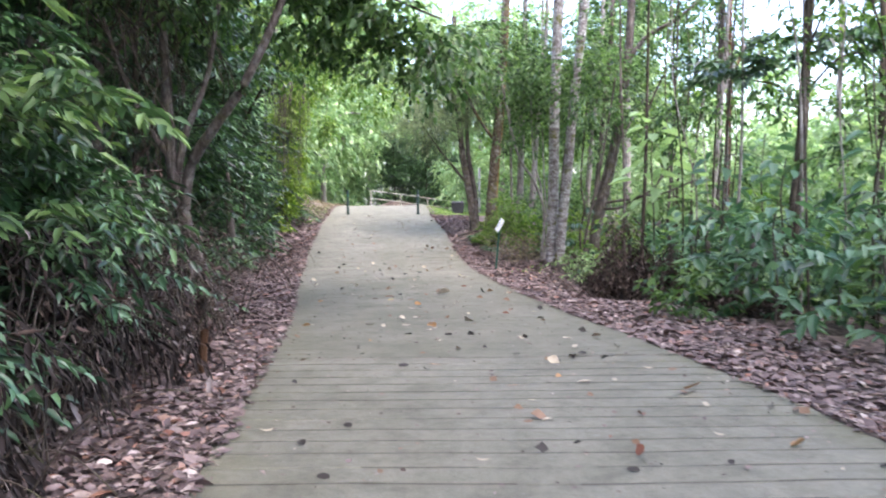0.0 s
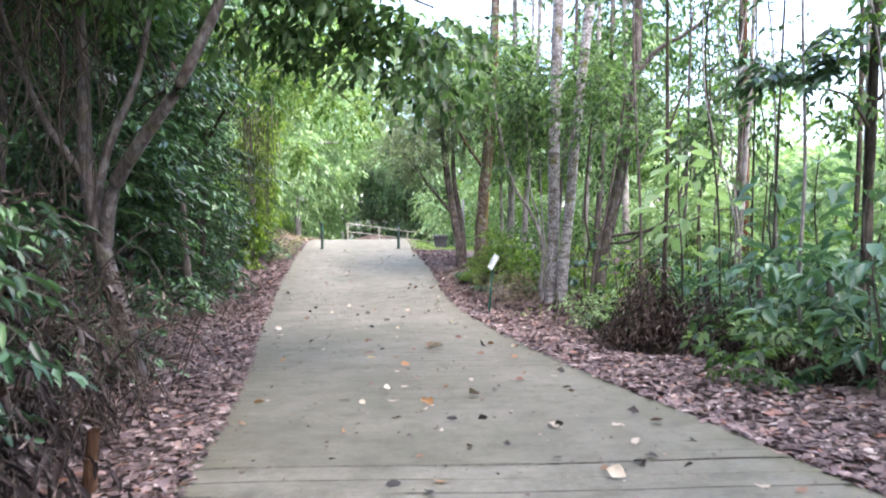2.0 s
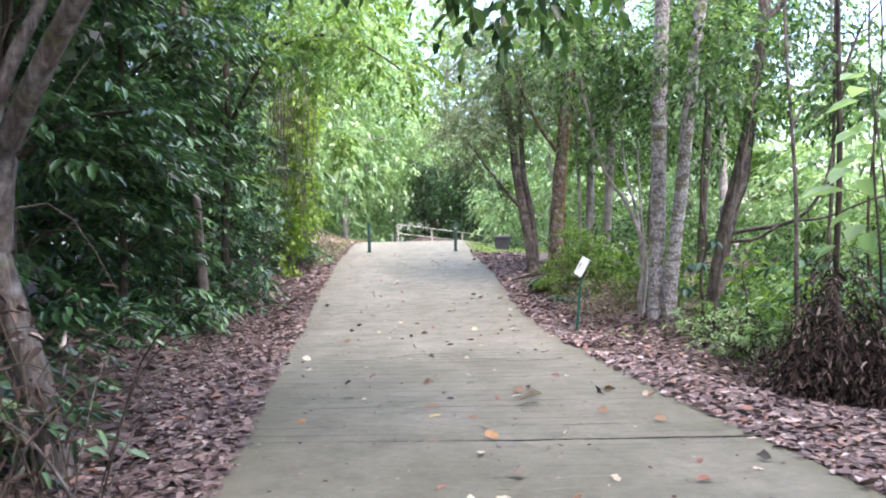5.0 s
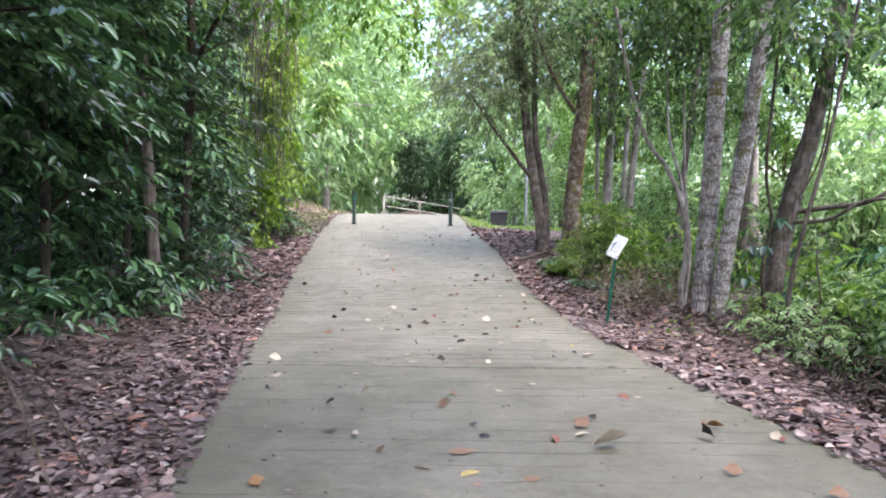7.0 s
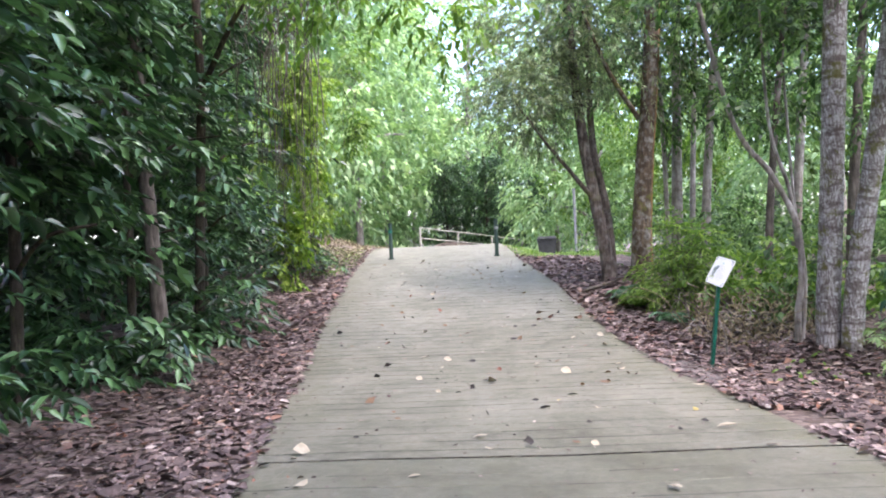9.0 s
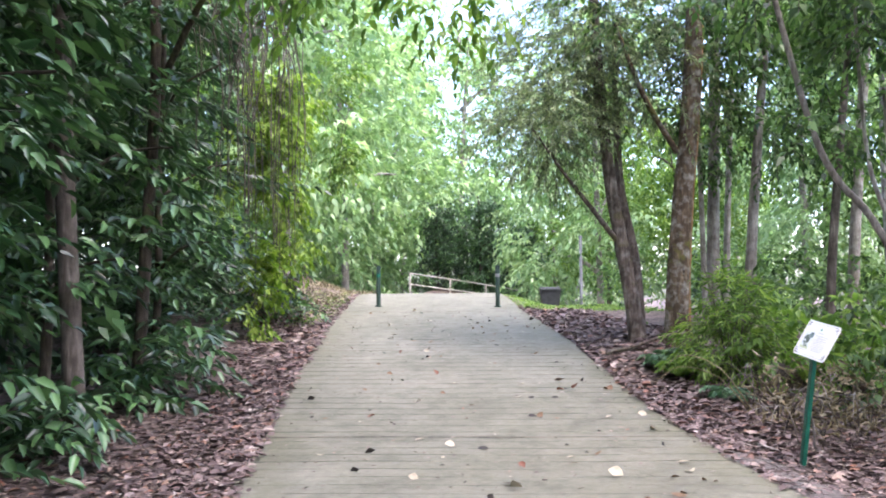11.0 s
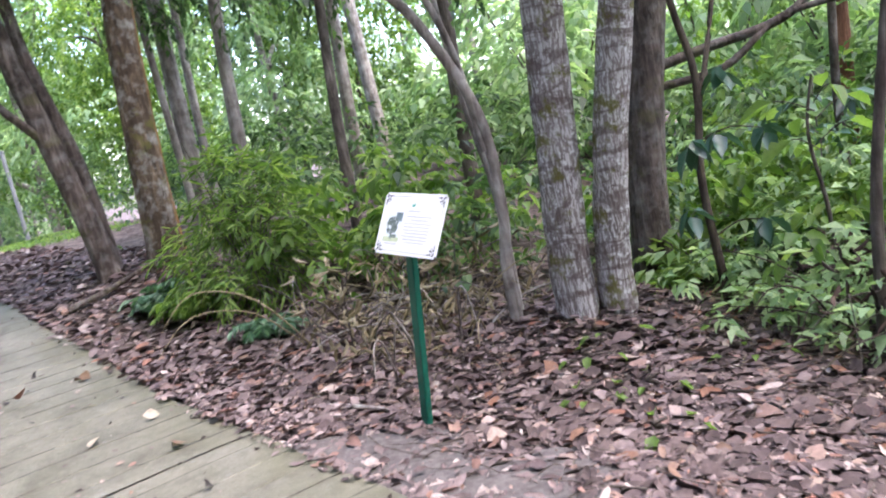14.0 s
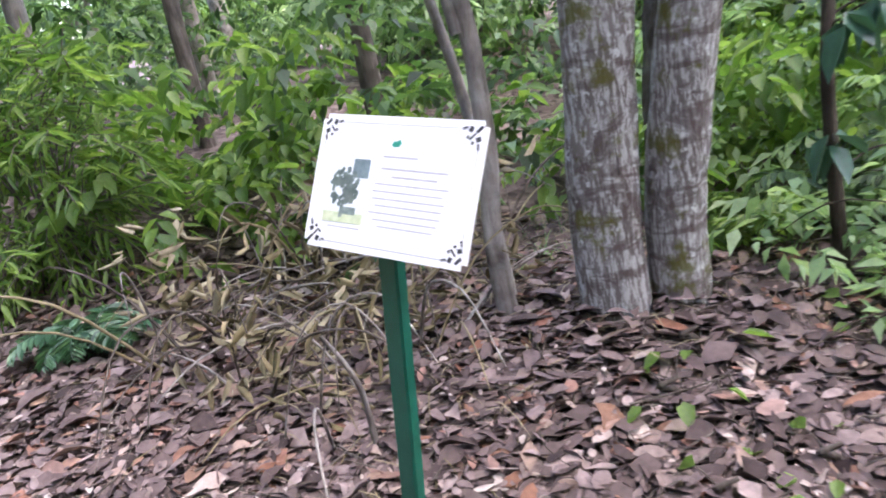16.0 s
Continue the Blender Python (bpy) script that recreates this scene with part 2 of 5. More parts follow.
def lichened_bark():
    """Grey-mauve bark: pale upright flecks, dark cross bands, lichen spots and moss."""
    n = Nodes("lichened_bark")
    flecks = n.noise(1.0, 5, 0.7, n.scaled(60, 60, 12), 0.3)
    cracks = n.noise(1.0, 6, 0.75, n.scaled(42, 42, 4), 0.5)
    bands = n.noise(1.0, 5, 0.65, n.scaled(3.5, 3.5, 11), 0.8)
    c = n.ramp(n.noise(3, 5, 0.6), (0.3, (0.105, 0.088, 0.081)), (0.7, (0.24, 0.217, 0.208)))
    c = n.mix(n.grey(flecks, 0.48, 0.54), c, (0.43, 0.42, 0.41))
    c = n.mix(n.grey(n.noise(22, 4, 0.6), 0.6, 0.65), c, (0.56, 0.57, 0.56))
    c = n.mix(n.mix(1.0, n.grey(bands, 0.51, 0.58), (0.72,) * 3, "MULTIPLY"), c, (0.085, 0.062, 0.055))
    c = n.mix(n.grey(cracks, 0.6, 0.68), c, (0.045, 0.034, 0.03))
    c = n.mix(n.mix(1.0, n.grey(n.noise(5, 5, 0.7), 0.54, 0.62), (0.85,) * 3, "MULTIPLY"), c, (0.1, 0.1, 0.015))
    n.bump(n.mix(0.5, flecks, cracks), 0.7, 0.015)
    return n.done(c, 0.85, 0, 0.2)


OAK = lichened_bark()
BROWN = bark_material("brown_bark", (0.034, 0.027, 0.024), (0.105, 0.084, 0.073), (0.25, 0.215, 0.19), moss=0.25, lichen=0.25)
RED = bark_material("reddish_bark", (0.06, 0.026, 0.016), (0.16, 0.075, 0.045), (0.27, 0.16, 0.11))
GOLD = bark_material("mossy_orange_bark", (0.035, 0.026, 0.018), (0.1, 0.074, 0.05), (0.23, 0.175, 0.115), moss=0.5, lichen=0.5, side=(0.2, 0.105, 0.03))
PALEBARK = bark_material("pale_grey_bark", (0.13, 0.11, 0.097), (0.3, 0.268, 0.242), (0.5, 0.47, 0.435), lichen=0.4, fissure=0.5)
DARKBARK = bark_material("dark_bark", (0.025, 0.02, 0.016), (0.065, 0.052, 0.04), (0.14, 0.115, 0.09), moss=0.3)
TWIG = bark_material("grey_twig", (0.045, 0.036, 0.03), (0.115, 0.096, 0.082), (0.24, 0.21, 0.185), fissure=0.4)


# ---- mesh tools ----
def mesh_of(name, verts, faces):
    """A mesh from an array of places and an array of quads."""
    verts, faces = np.asarray(verts, np.float32), np.asarray(faces, np.int32)
    me = bpy.data.meshes.new(name)
    k = faces.shape[1]
    me.vertices.add(len(verts))
    me.vertices.foreach_set("co", verts.ravel())
    me.loops.add(len(faces) * k)
    me.loops.foreach_set("vertex_index", faces.ravel())
    me.polygons.add(len(faces))
    me.polygons.foreach_set("loop_start", np.arange(0, len(faces) * k, k, dtype=np.int32))
    me.update(calc_edges=True)
    return me


def mesh_part(name, verts, faces, material, parent=None, label="", soft=False):
    me = mesh_of(name, verts, faces)
    me.materials.append(material)
    if soft:
        me.polygons.foreach_set("use_smooth", np.ones(len(me.polygons), bool))
    ob = new(name, me)
    if parent is not None:
        ob.parent = parent
    return tagged(ob, label)


def part(name, bm, material, parent, label=""):
    me = bpy.data.meshes.new(name)
    bm.to_mesh(me)
    bm.free()
    me.materials.append(material)
    ob = new(name, me)
    ob.parent = parent
    return tagged(ob, label)


def thing(name, place, label, category, group="", kind=""):
    ob = new(name)
    ob.location = place
    return tagged(ob, label, category, group, kind)


def unit(v):
    return v / np.maximum(np.linalg.norm(v, axis=-1, keepdims=True), 1e-9)


def join(*meshes):
    """One array of places and one of quads from several."""
    vs, fs, n = [], [], 0
    for v, f in meshes:
        if len(v):
            vs.append(v)
            fs.append(np.asarray(f) + n)
            n += len(v)
    return np.concatenate(vs), np.concatenate(fs)


def curve_through(points, steps):
    """A smooth line through control points."""
    p = np.array([points[0], *points, points[-1]], float)
    out = []
    for i in range(1, len(p) - 2):
        a, b, c, d = p[i - 1], p[i], p[i + 1], p[i + 2]
        for t in np.linspace(0, 1, steps, endpoint=False):
            out.append(0.5 * (2 * b + (c - a) * t + (2 * a - 5 * b + 4 * c - d) * t * t + (3 * b - a - 3 * c + d) * t ** 3))
    return np.array([*out, p[-2]])


def tube(points, r0, r1, sides=8, steps=5, rough=0.08, flare=0.0, rng=None):
    """A tapered, slightly knobbly round limb along control points."""
    rng = rng or np.random.RandomState(len(points) + int(1000 * abs(points[0][0])))
    line = curve_through(points, steps)
    n = len(line)
    s = np.linspace(0, 1, n)
    r = r0 + (r1 - r0) * s
    if flare:
        z = line[:, 2] - line[0, 2]
        r = r * (1 + flare * np.exp(-z / 0.16))
    d = unit(np.gradient(line, axis=0))
    ref = np.where(np.abs(d[:, 2:3]) > 0.8, np.array([[1.0, 0, 0]]), np.array([[0, 0, 1.0]]))
    u = unit(np.cross(d, ref))
    w = np.cross(d, u)
    a = np.linspace(0, 2 * math.pi, sides, endpoint=False)
    lobes = 1 + rough * np.sin(3 * a + rng.rand() * 6) [None, :] + rough * (rng.rand(n, sides) - 0.5)
    v = line[:, None, :] + (r[:, None] * lobes)[..., None] * (np.cos(a)[None, :, None] * u[:, None, :] + np.sin(a)[None, :, None] * w[:, None, :])
    i, j = np.meshgrid(np.arange(n - 1), np.arange(sides), indexing="ij")
    k = (j + 1) % sides
    f = np.stack([i * sides + j, i * sides + k, (i + 1) * sides + k, (i + 1) * sides + j], -1).reshape(-1, 4)
    return v.reshape(-1, 3), f


def leaf_blades(pos, way, up, length, width, fold=0.25, droop=0.25, fine=True):
    """Leaves with a midrib and a drooping tip; fine: four triangles each, else two."""
    n = len(pos)
    way = unit(way)
    side = unit(np.cross(way, up))
    nrm = np.cross(side, way)
    length, width = np.broadcast_to(length, n)[:, None], np.broadcast_to(width, n)[:, None] * 0.5
    ts, ws = ((0, 0.3, 0.68, 1, 0.68, 0.3), (0, 1, 0.8, 0, -0.8, -1)) if fine else ((0, 0.42, 1, 0.42), (0, 1, 0, -1))
    v = np.stack([pos + way * length * t + side * width * w + nrm * (np.abs(w) * fold * width * 2 - droop * t * t * length) for t, w in zip(ts, ws)], 1)
    k = len(ts)
    quads = np.array([(0, 1, 2, 3), (0, 3, 4, 5)] if fine else [(0, 1, 2, 3)])
    f = (np.arange(n)[:, None, None] * k + quads[None]).reshape(-1, 4)
    return v.reshape(-1, 3), f


def blade_strips(pos, way, up, length, width, droop=0.5):
    """Grass: narrow bending strips of three quads."""
    n = len(pos)
    way = unit(way)
    side = unit(np.cross(way, up))
    length = np.broadcast_to(length, n)[:, None]
    v = np.stack([pos + way * length * t - np.array([0, 0, 1.0]) * droop * t * t * length + side * width * 0.5 * w * s for t, w in ((0, 1), (0.35, 0.95), (0.7, 0.7), (1, 0.08)) for s in (-1, 1)], 1)
    f = (np.arange(n)[:, None, None] * 8 + np.array([(0, 1, 3, 2), (2, 3, 5, 4), (4, 5, 7, 6)])[None]).reshape(-1, 4)
    return v.reshape(-1, 3), f


def sprays(rng, origin, out, spray, k, length, width, sag=0.5, fine=True, stems=False, spread=0.9, hang=0.25, jitter=0.25, droop=0.25):
    """Leafy twigs: k leaves along each twig, in two rows, the twig sagging at its end."""
    n = len(origin)
    out = unit(out)
    side = unit(np.cross(out, np.array([0, 0, 1.0])) + 1e-6)
    spray = spray * (0.6 + 0.8 * rng.rand(n, 1))
    s = (np.arange(k) + 0.6) / k
    pos = origin[:, None] + out[:, None] * (spray[:, None] * s[None, :, None])
    pos[..., 2] -= sag * spray * s[None, :] ** 2
    flip = np.where(np.arange(k) % 2, 1.0, -1.0)[None, :, None]
    way = out[:, None] * (0.35 + 0.5 * s[None, :, None] ** 3) + side[:, None] * flip * spread * (1.15 - s[None, :, None]) + jitter * rng.randn(n, k, 3)
    way[..., 2] -= hang + sag * 0.5 * s[None, :]
    up = np.array([0, 0, 1.0]) + 0.35 * rng.randn(n, k, 3)
    size = (0.65 + 0.6 * rng.rand(n * k)) * np.tile(0.75 + 0.5 * np.sin(np.pi * s), n)
    v, f = leaf_blades(pos.reshape(-1, 3), way.reshape(-1, 3), up.reshape(-1, 3), length * size, width * size, fine=fine, droop=droop)
    if not stems:
        return v, f
    a, e = origin, origin + out * spray
    m = origin + out * spray * 0.55
    e = e.copy(); m = m.copy()
    e[:, 2] -= sag * spray[:, 0]
    m[:, 2] -= sag * 0.3 * spray[:, 0]
    w = 0.004
    o1, o2 = side * w, np.array([0, 0, w])
    sv = np.stack([a - o1, a + o1, a + o2, m - o1, m + o1, m + o2, e, e, e], 1)
    q = np.array([(0, 1, 4, 3), (1, 2, 5, 4), (2, 0, 3, 5), (3, 4, 7, 6), (4, 5, 8, 7), (5, 3, 6, 8)])
    sf = (np.arange(n)[:, None, None] * 9 + q[None]).reshape(-1, 4)
    return v, f, sv.reshape(-1, 3), sf


def in_blobs(rng, blobs, tier=False):
    """Places and outward ways for twigs inside uneven ellipsoids: (x, y, z, rx, ry, rz, twigs)."""
    ps, os = [], []
    for x, y, z, rx, ry, rz, n in blobs:
        k = max(4, n // (12 if tier else 9))
        knots = unit(rng.randn(k, 3)) * (0.35 + 0.65 * rng.rand(k, 1))
        pick = knots[rng.randint(k, size=n)]
        u = pick + 0.2 * rng.randn(n, 3) * (np.array([1, 1, 0.4]) if tier else 1)
        r = np.array([rx, ry, rz])
        ps.append(np.array([x, y, z]) + u * r)
        o = unit(u * np.array([1, 1, 0.5])) + 0.55 * rng.randn(n, 3) * np.array([1, 1, 0.5])
        os.append(o)
    return np.concatenate(ps), np.concatenate(os)


class Kind:
    """How one plant's leaves look."""

    def __init__(self, material, length, width, spray=0.45, k=9, sag=0.5, fine=True, lift=None, **more):
        self.lift = lift
        self.material, self.args, self.fine, self.more = material, (spray, k, length, width), fine, dict(sag=sag, **more)


BROADLEAF = Kind(DEEP, 0.17, 0.066, 0.8, 13, 0.42, hang=0.22, spread=1.0, jitter=0.12, lift=0.55)
LONGLEAF = Kind(SHADED, 0.14, 0.048, 0.75, 13, 0.4, hang=0.22, spread=1.0, jitter=0.12, lift=0.5)
MEDIUM = Kind(MIDGREEN, 0.12, 0.055, 0.4, 9, 0.4, fine=False)
LOWLEAF = Kind(DEEP, 0.1, 0.034, 0.4, 11, 0.3)
LIGHTLEAF = Kind(BRIGHT, 0.12, 0.06, 0.4, 8, 0.45, hang=0.35)
VINELEAF = Kind(YELLOWGREEN, 0.11, 0.06, 0.4, 9, 0.5, hang=0.4)
OVERHANG = Kind(MIDGREEN, 0.14, 0.075, 0.45, 7, 0.45, hang=0.35)
FINELEAF = Kind(GREYGREEN, 0.085, 0.02, 0.4, 14, 0.35, fine=False)
BAMBOO = Kind(BRIGHT, 0.11, 0.02, 0.4, 10, 0.4, hang=0.15)
PINNATE = Kind(BLUEGREEN, 0.13, 0.04, 0.7, 13, 0.4, hang=0.25, spread=1.0, jitter=0.12, lift=0.3)
LOWPALE = Kind(PALE, 0.1, 0.042, 0.36, 9, 0.35, fine=False)
BLUELEAF = Kind(BLUEGREEN, 0.18, 0.075, 0.5, 8, 0.35)
DEADSPRAY = Kind(SHADE_WITHERED, 0.13, 0.03, 0.45, 9, 0.9, hang=0.5)
FAR_HAZE_PALE = Kind(PALE, 0.26, 0.12, 0.9, 9, 0.5, fine=False)
FAR_MID = Kind(MIDGREEN, 0.25, 0.115, 0.9, 9, 0.5, fine=False)
FAR_BRIGHT = Kind(BRIGHT, 0.25, 0.115, 0.9, 9, 0.5, fine=False)
FAR_DEEP = Kind(DEEP, 0.3, 0.13, 0.9, 9, 0.5, fine=False)


def crown(parent, kind, blobs, seed, name="crown", stems=True, label=""):
    """The leaves of a plant, with their twigs as a part of its own; places are relative to its base."""
    rng = np.random.RandomState(seed)
    p, o = in_blobs(rng, blobs, bool(kind.lift))
    if kind.lift:
        o = unit(o * np.array([1, 1, 0.001]))
        o[:, 2] = kind.lift * rng.rand(len(o))
    got = sprays(rng, p, o, *kind.args, fine=kind.fine, stems=stems, **kind.more)
    ob = mesh_part(name, got[0], got[1], kind.material, parent, label)
    if stems:
        tagged(mesh_part("twig", got[2], got[3], TWIG, parent), kind="stuff")
    return ob


def tree(name, label, x, y, trunk, r0, r1, bark, limbs=(), leaves=(), seed=1, flare=0.35, sides=12, stems=True, group="", z=None):
    """A tree: its trunk through points relative to its base, limbs, and crowns of leaves."""
    base = thing(name, (x, y, gz(x, y) - 0.03 if z is None else z), label, "tree", group)
    v, f = tube([(0, 0, -0.08), *trunk], r0, r1, sides, 7, 0.07, flare, np.random.RandomState(seed))
    mesh_part("trunk", v, f, bark, base, soft=True)
    for pts, a, b in limbs:
        v, f = tube(pts, a, b, 7, 6, 0.08, 0, np.random.RandomState(seed + 7))
        mesh_part("limb", v, f, bark, base, soft=True)
    for i, (kind, blobs) in enumerate(leaves):
        crown(base, kind, blobs, seed * 17 + i, stems=stems)
    return base


def shrub(name, label, x, y, kind, blobs, seed, stalks=5, height=1.2, category="shrub", bark=TWIG, group="", r=0.014):
    """A bush: several stems from one root and the leaves on them."""
    base = thing(name, (x, y, gz(x, y) - 0.02), label, category, group)
    rng = np.random.RandomState(seed)
    for i in range(stalks):
        a, h = rng.rand() * 6.3, height * (0.6 + 0.5 * rng.rand())
        d = 0.35 * h * rng.rand()
        v, f = tube([(0.05 * math.cos(a), 0.05 * math.sin(a), -0.03), (0.5 * d * math.cos(a), 0.5 * d * math.sin(a), h * 0.5), (1.3 * d * math.cos(a + 0.3), 1.3 * d * math.sin(a + 0.3), h)], r, r * 0.4, 6, 4, 0.1, 0, rng)
        mesh_part("stem", v, f, bark, base, soft=True)
    crown(base, kind, blobs, seed)
    return base


# ---- ground and path ----
def grown_axis(lo, hi, step, reach):
    """Even steps near the walk and ever longer ones out to the horizon."""
    out = list(np.arange(lo, hi + 1e-6, step))
    a, b, s = lo, hi, step
    while b < reach:
        s *= 1.35
        a, b = a - s, b + s
        out = [a, *out, b]
    return np.array(out)


gx, gy = grown_axis(-8, 8, 0.15, 400), grown_axis(-2, 44, 0.2, 400)
GX, GY = np.meshgrid(gx, gy, indexing="ij")
GI, GJ = np.meshgrid(np.arange(len(gx) - 1), np.arange(len(gy) - 1), indexing="ij")
W = len(gy)
ground = mesh_part("ground", np.stack([GX, GY, ground_z(GX, GY)], -1).reshape(-1, 3),
                   np.stack([GI * W + GJ, (GI + 1) * W + GJ, (GI + 1) * W + GJ + 1, GI * W + GJ + 1], -1).reshape(-1, 4), SOIL, soft=True)
tagged(ground, "brown forest floor of soil and rotting leaves", "ground", kind="structure")


def slab_mesh(y0, y1, depth, bare, seed):
    """One pour of concrete with scored grooves across it, a share of them bare of dirt, and a side face down to the soil."""
    rng = np.random.RandomState(seed)
    ys, drop, dirt = [y0 + 0.012], [0.0], []
    y = y0 + 0.2
    while y < y1 - 0.12:
        w = (0.009 if depth > 0.008 else 0.006) + 0.004 * rng.rand()
        dd = depth * (0.6 + 0.7 * rng.rand())
        for a, b in ((-w, 0.0), (-w * 0.55, dd), (w * 0.55, dd), (w, 0.0)):
            ys.append(y + a)
            drop.append(b)
        y += 0.235 + 0.03 * rng.rand()
    ys.append(y1 - 0.012)
    drop.append(0.0)
    ys, drop = np.array(ys), np.array(drop)
    u = np.concatenate([[0.0, 0.0, 0.004], np.linspace(0.02, 0.98, 25), [0.996, 1.0, 1.0]])
    le, ri, zc = smooth(LEFT_EDGE, ys), smooth(RIGHT_EDGE, ys), smooth(RISE, ys)
    wob = 0.02 * np.sin(ys * 2.3) + 0.012 * np.sin(ys * 7.1 + 1)
    le, ri = le + wob, ri + wob * 0.8
    x = le[:, None] + (ri - le)[:, None] * u[None]
    edge = np.array([-0.14, -0.018, -0.004] + [0] * 25 + [-0.004, -0.018, -0.14])
    sway = 0.012 * np.sin(9 * u)[None] + 0.004 * np.sin(31 * u[None] + 5 * ys[:, None])
    yy = np.repeat(ys[:, None], len(u), 1) + sway + 0.01 * np.sin(3 * u + seed)[None]
    wear = 0.45 + 0.55 * np.clip(np.sin(2.1 * x + 0.7 * yy) + 0.6, 0, 1)
    z = zc[:, None] + edge[None] - drop[:, None] * wear + 0.004 * np.sin(2.2 * x) * np.sin(1.4 * yy)
    i, j = np.meshgrid(np.arange(len(ys) - 1), np.arange(len(u) - 1), indexing="ij")
    n = len(u)
    f = np.stack([i * n + j, i * n + j + 1, (i + 1) * n + j + 1, (i + 1) * n + j], -1).reshape(-1, 4)
    me = mesh_of("slab", np.stack([x, yy, z], -1).reshape(-1, 3), f)
    me.polygons.foreach_set("use_smooth", np.zeros(len(me.polygons), bool))
    # the slabs under the canopy take the concrete with shade in its colour
    me.materials.append(SHADED_OLIVE_CONCRETE if 7 < y0 < 14 else CONCRETE)
    me.materials.append(GROOVE)
    edge_at = me.attributes.new("edge", "FLOAT", "POINT")
    edge_at.data.foreach_set("value", np.minimum(x - le[:, None], ri[:, None] - x).astype(np.float32).ravel())
    low = (drop[:-1] > 0) | (drop[1:] > 0)
    wave = np.sin(5 * u[None, 1:] + 6.3 * rng.rand(len(ys) - 1, 1)) + 0.7 * np.sin(14 * u[None, 1:] + 6.3 * rng.rand(len(ys) - 1, 1)) + 0.5 * rng.randn(len(ys) - 1, 1)
    wave[1:] = np.where((low[1:] & low[:-1])[:, None], wave[:-1], wave[1:])
    filled = wave < np.quantile(wave, bare)
    me.polygons.foreach_set("material_index", (low[:, None] & ~filled).astype(np.int32).ravel())
    return me


path = thing("path", (0, 0, 0), "grooved grey concrete forest path with fallen leaves", "path", kind="structure")
joints = [-8.0, -2.0, 2.6, 7.3, 11.4, 15.2, 19.8, 24.4, 29.0, 33.6, 38.2, 43.0, 48.0, 54.0]
GROOVES = {0: (0.01, 0.1), 1: (0.01, 0.1), 2: (0.009, 0.15), 3: (0.0015, 0.97), 4: (0.003, 0.7), 5: (0.004, 0.45), 6: (0.005, 0.4)}
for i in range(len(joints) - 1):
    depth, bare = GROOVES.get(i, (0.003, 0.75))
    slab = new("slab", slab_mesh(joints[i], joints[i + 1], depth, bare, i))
    slab.parent = path


# ---- bollards, railing, box, post ----
PAINT = plain_material("dark_green_paint", (0.012, 0.03, 0.024), (0.03, 0.055, 0.045), 14, 0.5)
GREEN = plain_material("green_painted_steel", (0.004, 0.085, 0.055), (0.008, 0.12, 0.078), 10, 0.4, 0, 0.05)
STEEL = plain_material("galvanised_pipe", (0.3, 0.28, 0.24), (0.42, 0.39, 0.34), 12, 0.45, 0.3)
BOXDARK = plain_material("dark_plastic", (0.02, 0.022, 0.024), (0.05, 0.05, 0.055), 10, 0.5)
LIDGREY = plain_material("pale_grey_lid", (0.14, 0.145, 0.155), (0.22, 0.225, 0.235), 10, 0.5)
WHITE = plain_material("white_plate", (0.76, 0.77, 0.79), (0.84, 0.84, 0.85), 6, 0.35, 0, 0.02)
INK = plain_material("black_ink", (0.02, 0.02, 0.022), (0.05, 0.05, 0.06), 30, 0.6)
GREYINK = plain_material("faded_grey_ink", (0.36, 0.36, 0.39), (0.52, 0.52, 0.54), 60, 0.6)


def round_post(bm, x, y, z0, z1, r, sides=12, bevel=0.01):
    made = bmesh.ops.create_cone(bm, cap_ends=True, segments=sides, radius1=r, radius2=r, depth=z1 - z0, matrix=Matrix.Translation((x, y, (z0 + z1) / 2)))
    if bevel:
        top = [e for e in bm.edges if all(v in made["verts"] and v.co.z > z1 - 1e-4 for v in e.verts)]
        bmesh.ops.bevel(bm, geom=top, offset=bevel, segments=2, affect="EDGES")


def box(bm, cx, cy, cz, sx, sy, sz, bevel=0.006, m=None):
    made = bmesh.ops.create_cube(bm, size=1, matrix=(m or Matrix.Identity(4)) @ Matrix.Translation((cx, cy, cz)) @ Matrix.Diagonal((sx, sy, sz, 1)))
    if bevel:
        es = {e for v in made["verts"] for e in v.link_edges}
        bmesh.ops.bevel(bm, geom=list(es), offset=bevel, segments=2, affect="EDGES")


def bollard(x, y, banded):
    z = float(smooth(RISE, y))
    b = thing("bollard", (x, y, z), "slim dark green round bollard at the path's edge", "bollard", "bollards across the path")
    bm = bmesh.new()
    round_post(bm, 0, 0, -0.06, 0.88, 0.05)
    part("post", bm, PAINT, b)
    bm = bmesh.new()
    round_post(bm, 0, 0, -0.02, 0.025, 0.085, 12, 0.006)
    part("base_plate", bm, PAINT, b)
    bm = bmesh.new()
    round_post(bm, 0, 0, 0.86, 0.92, 0.056, 12, 0.02)
    part("cap", bm, PAINT, b)
    bm = bmesh.new()
    round_post(bm, 0, 0, 0.66, 0.74, 0.053, 12, 0.004)
    part("band", bm, LIDGREY if banded else GREEN, b, "pale reflective band" if banded else "green band")
    return b


bollard(-3.6, 30.0, False)
bollard(-0.93, 29.8, True)


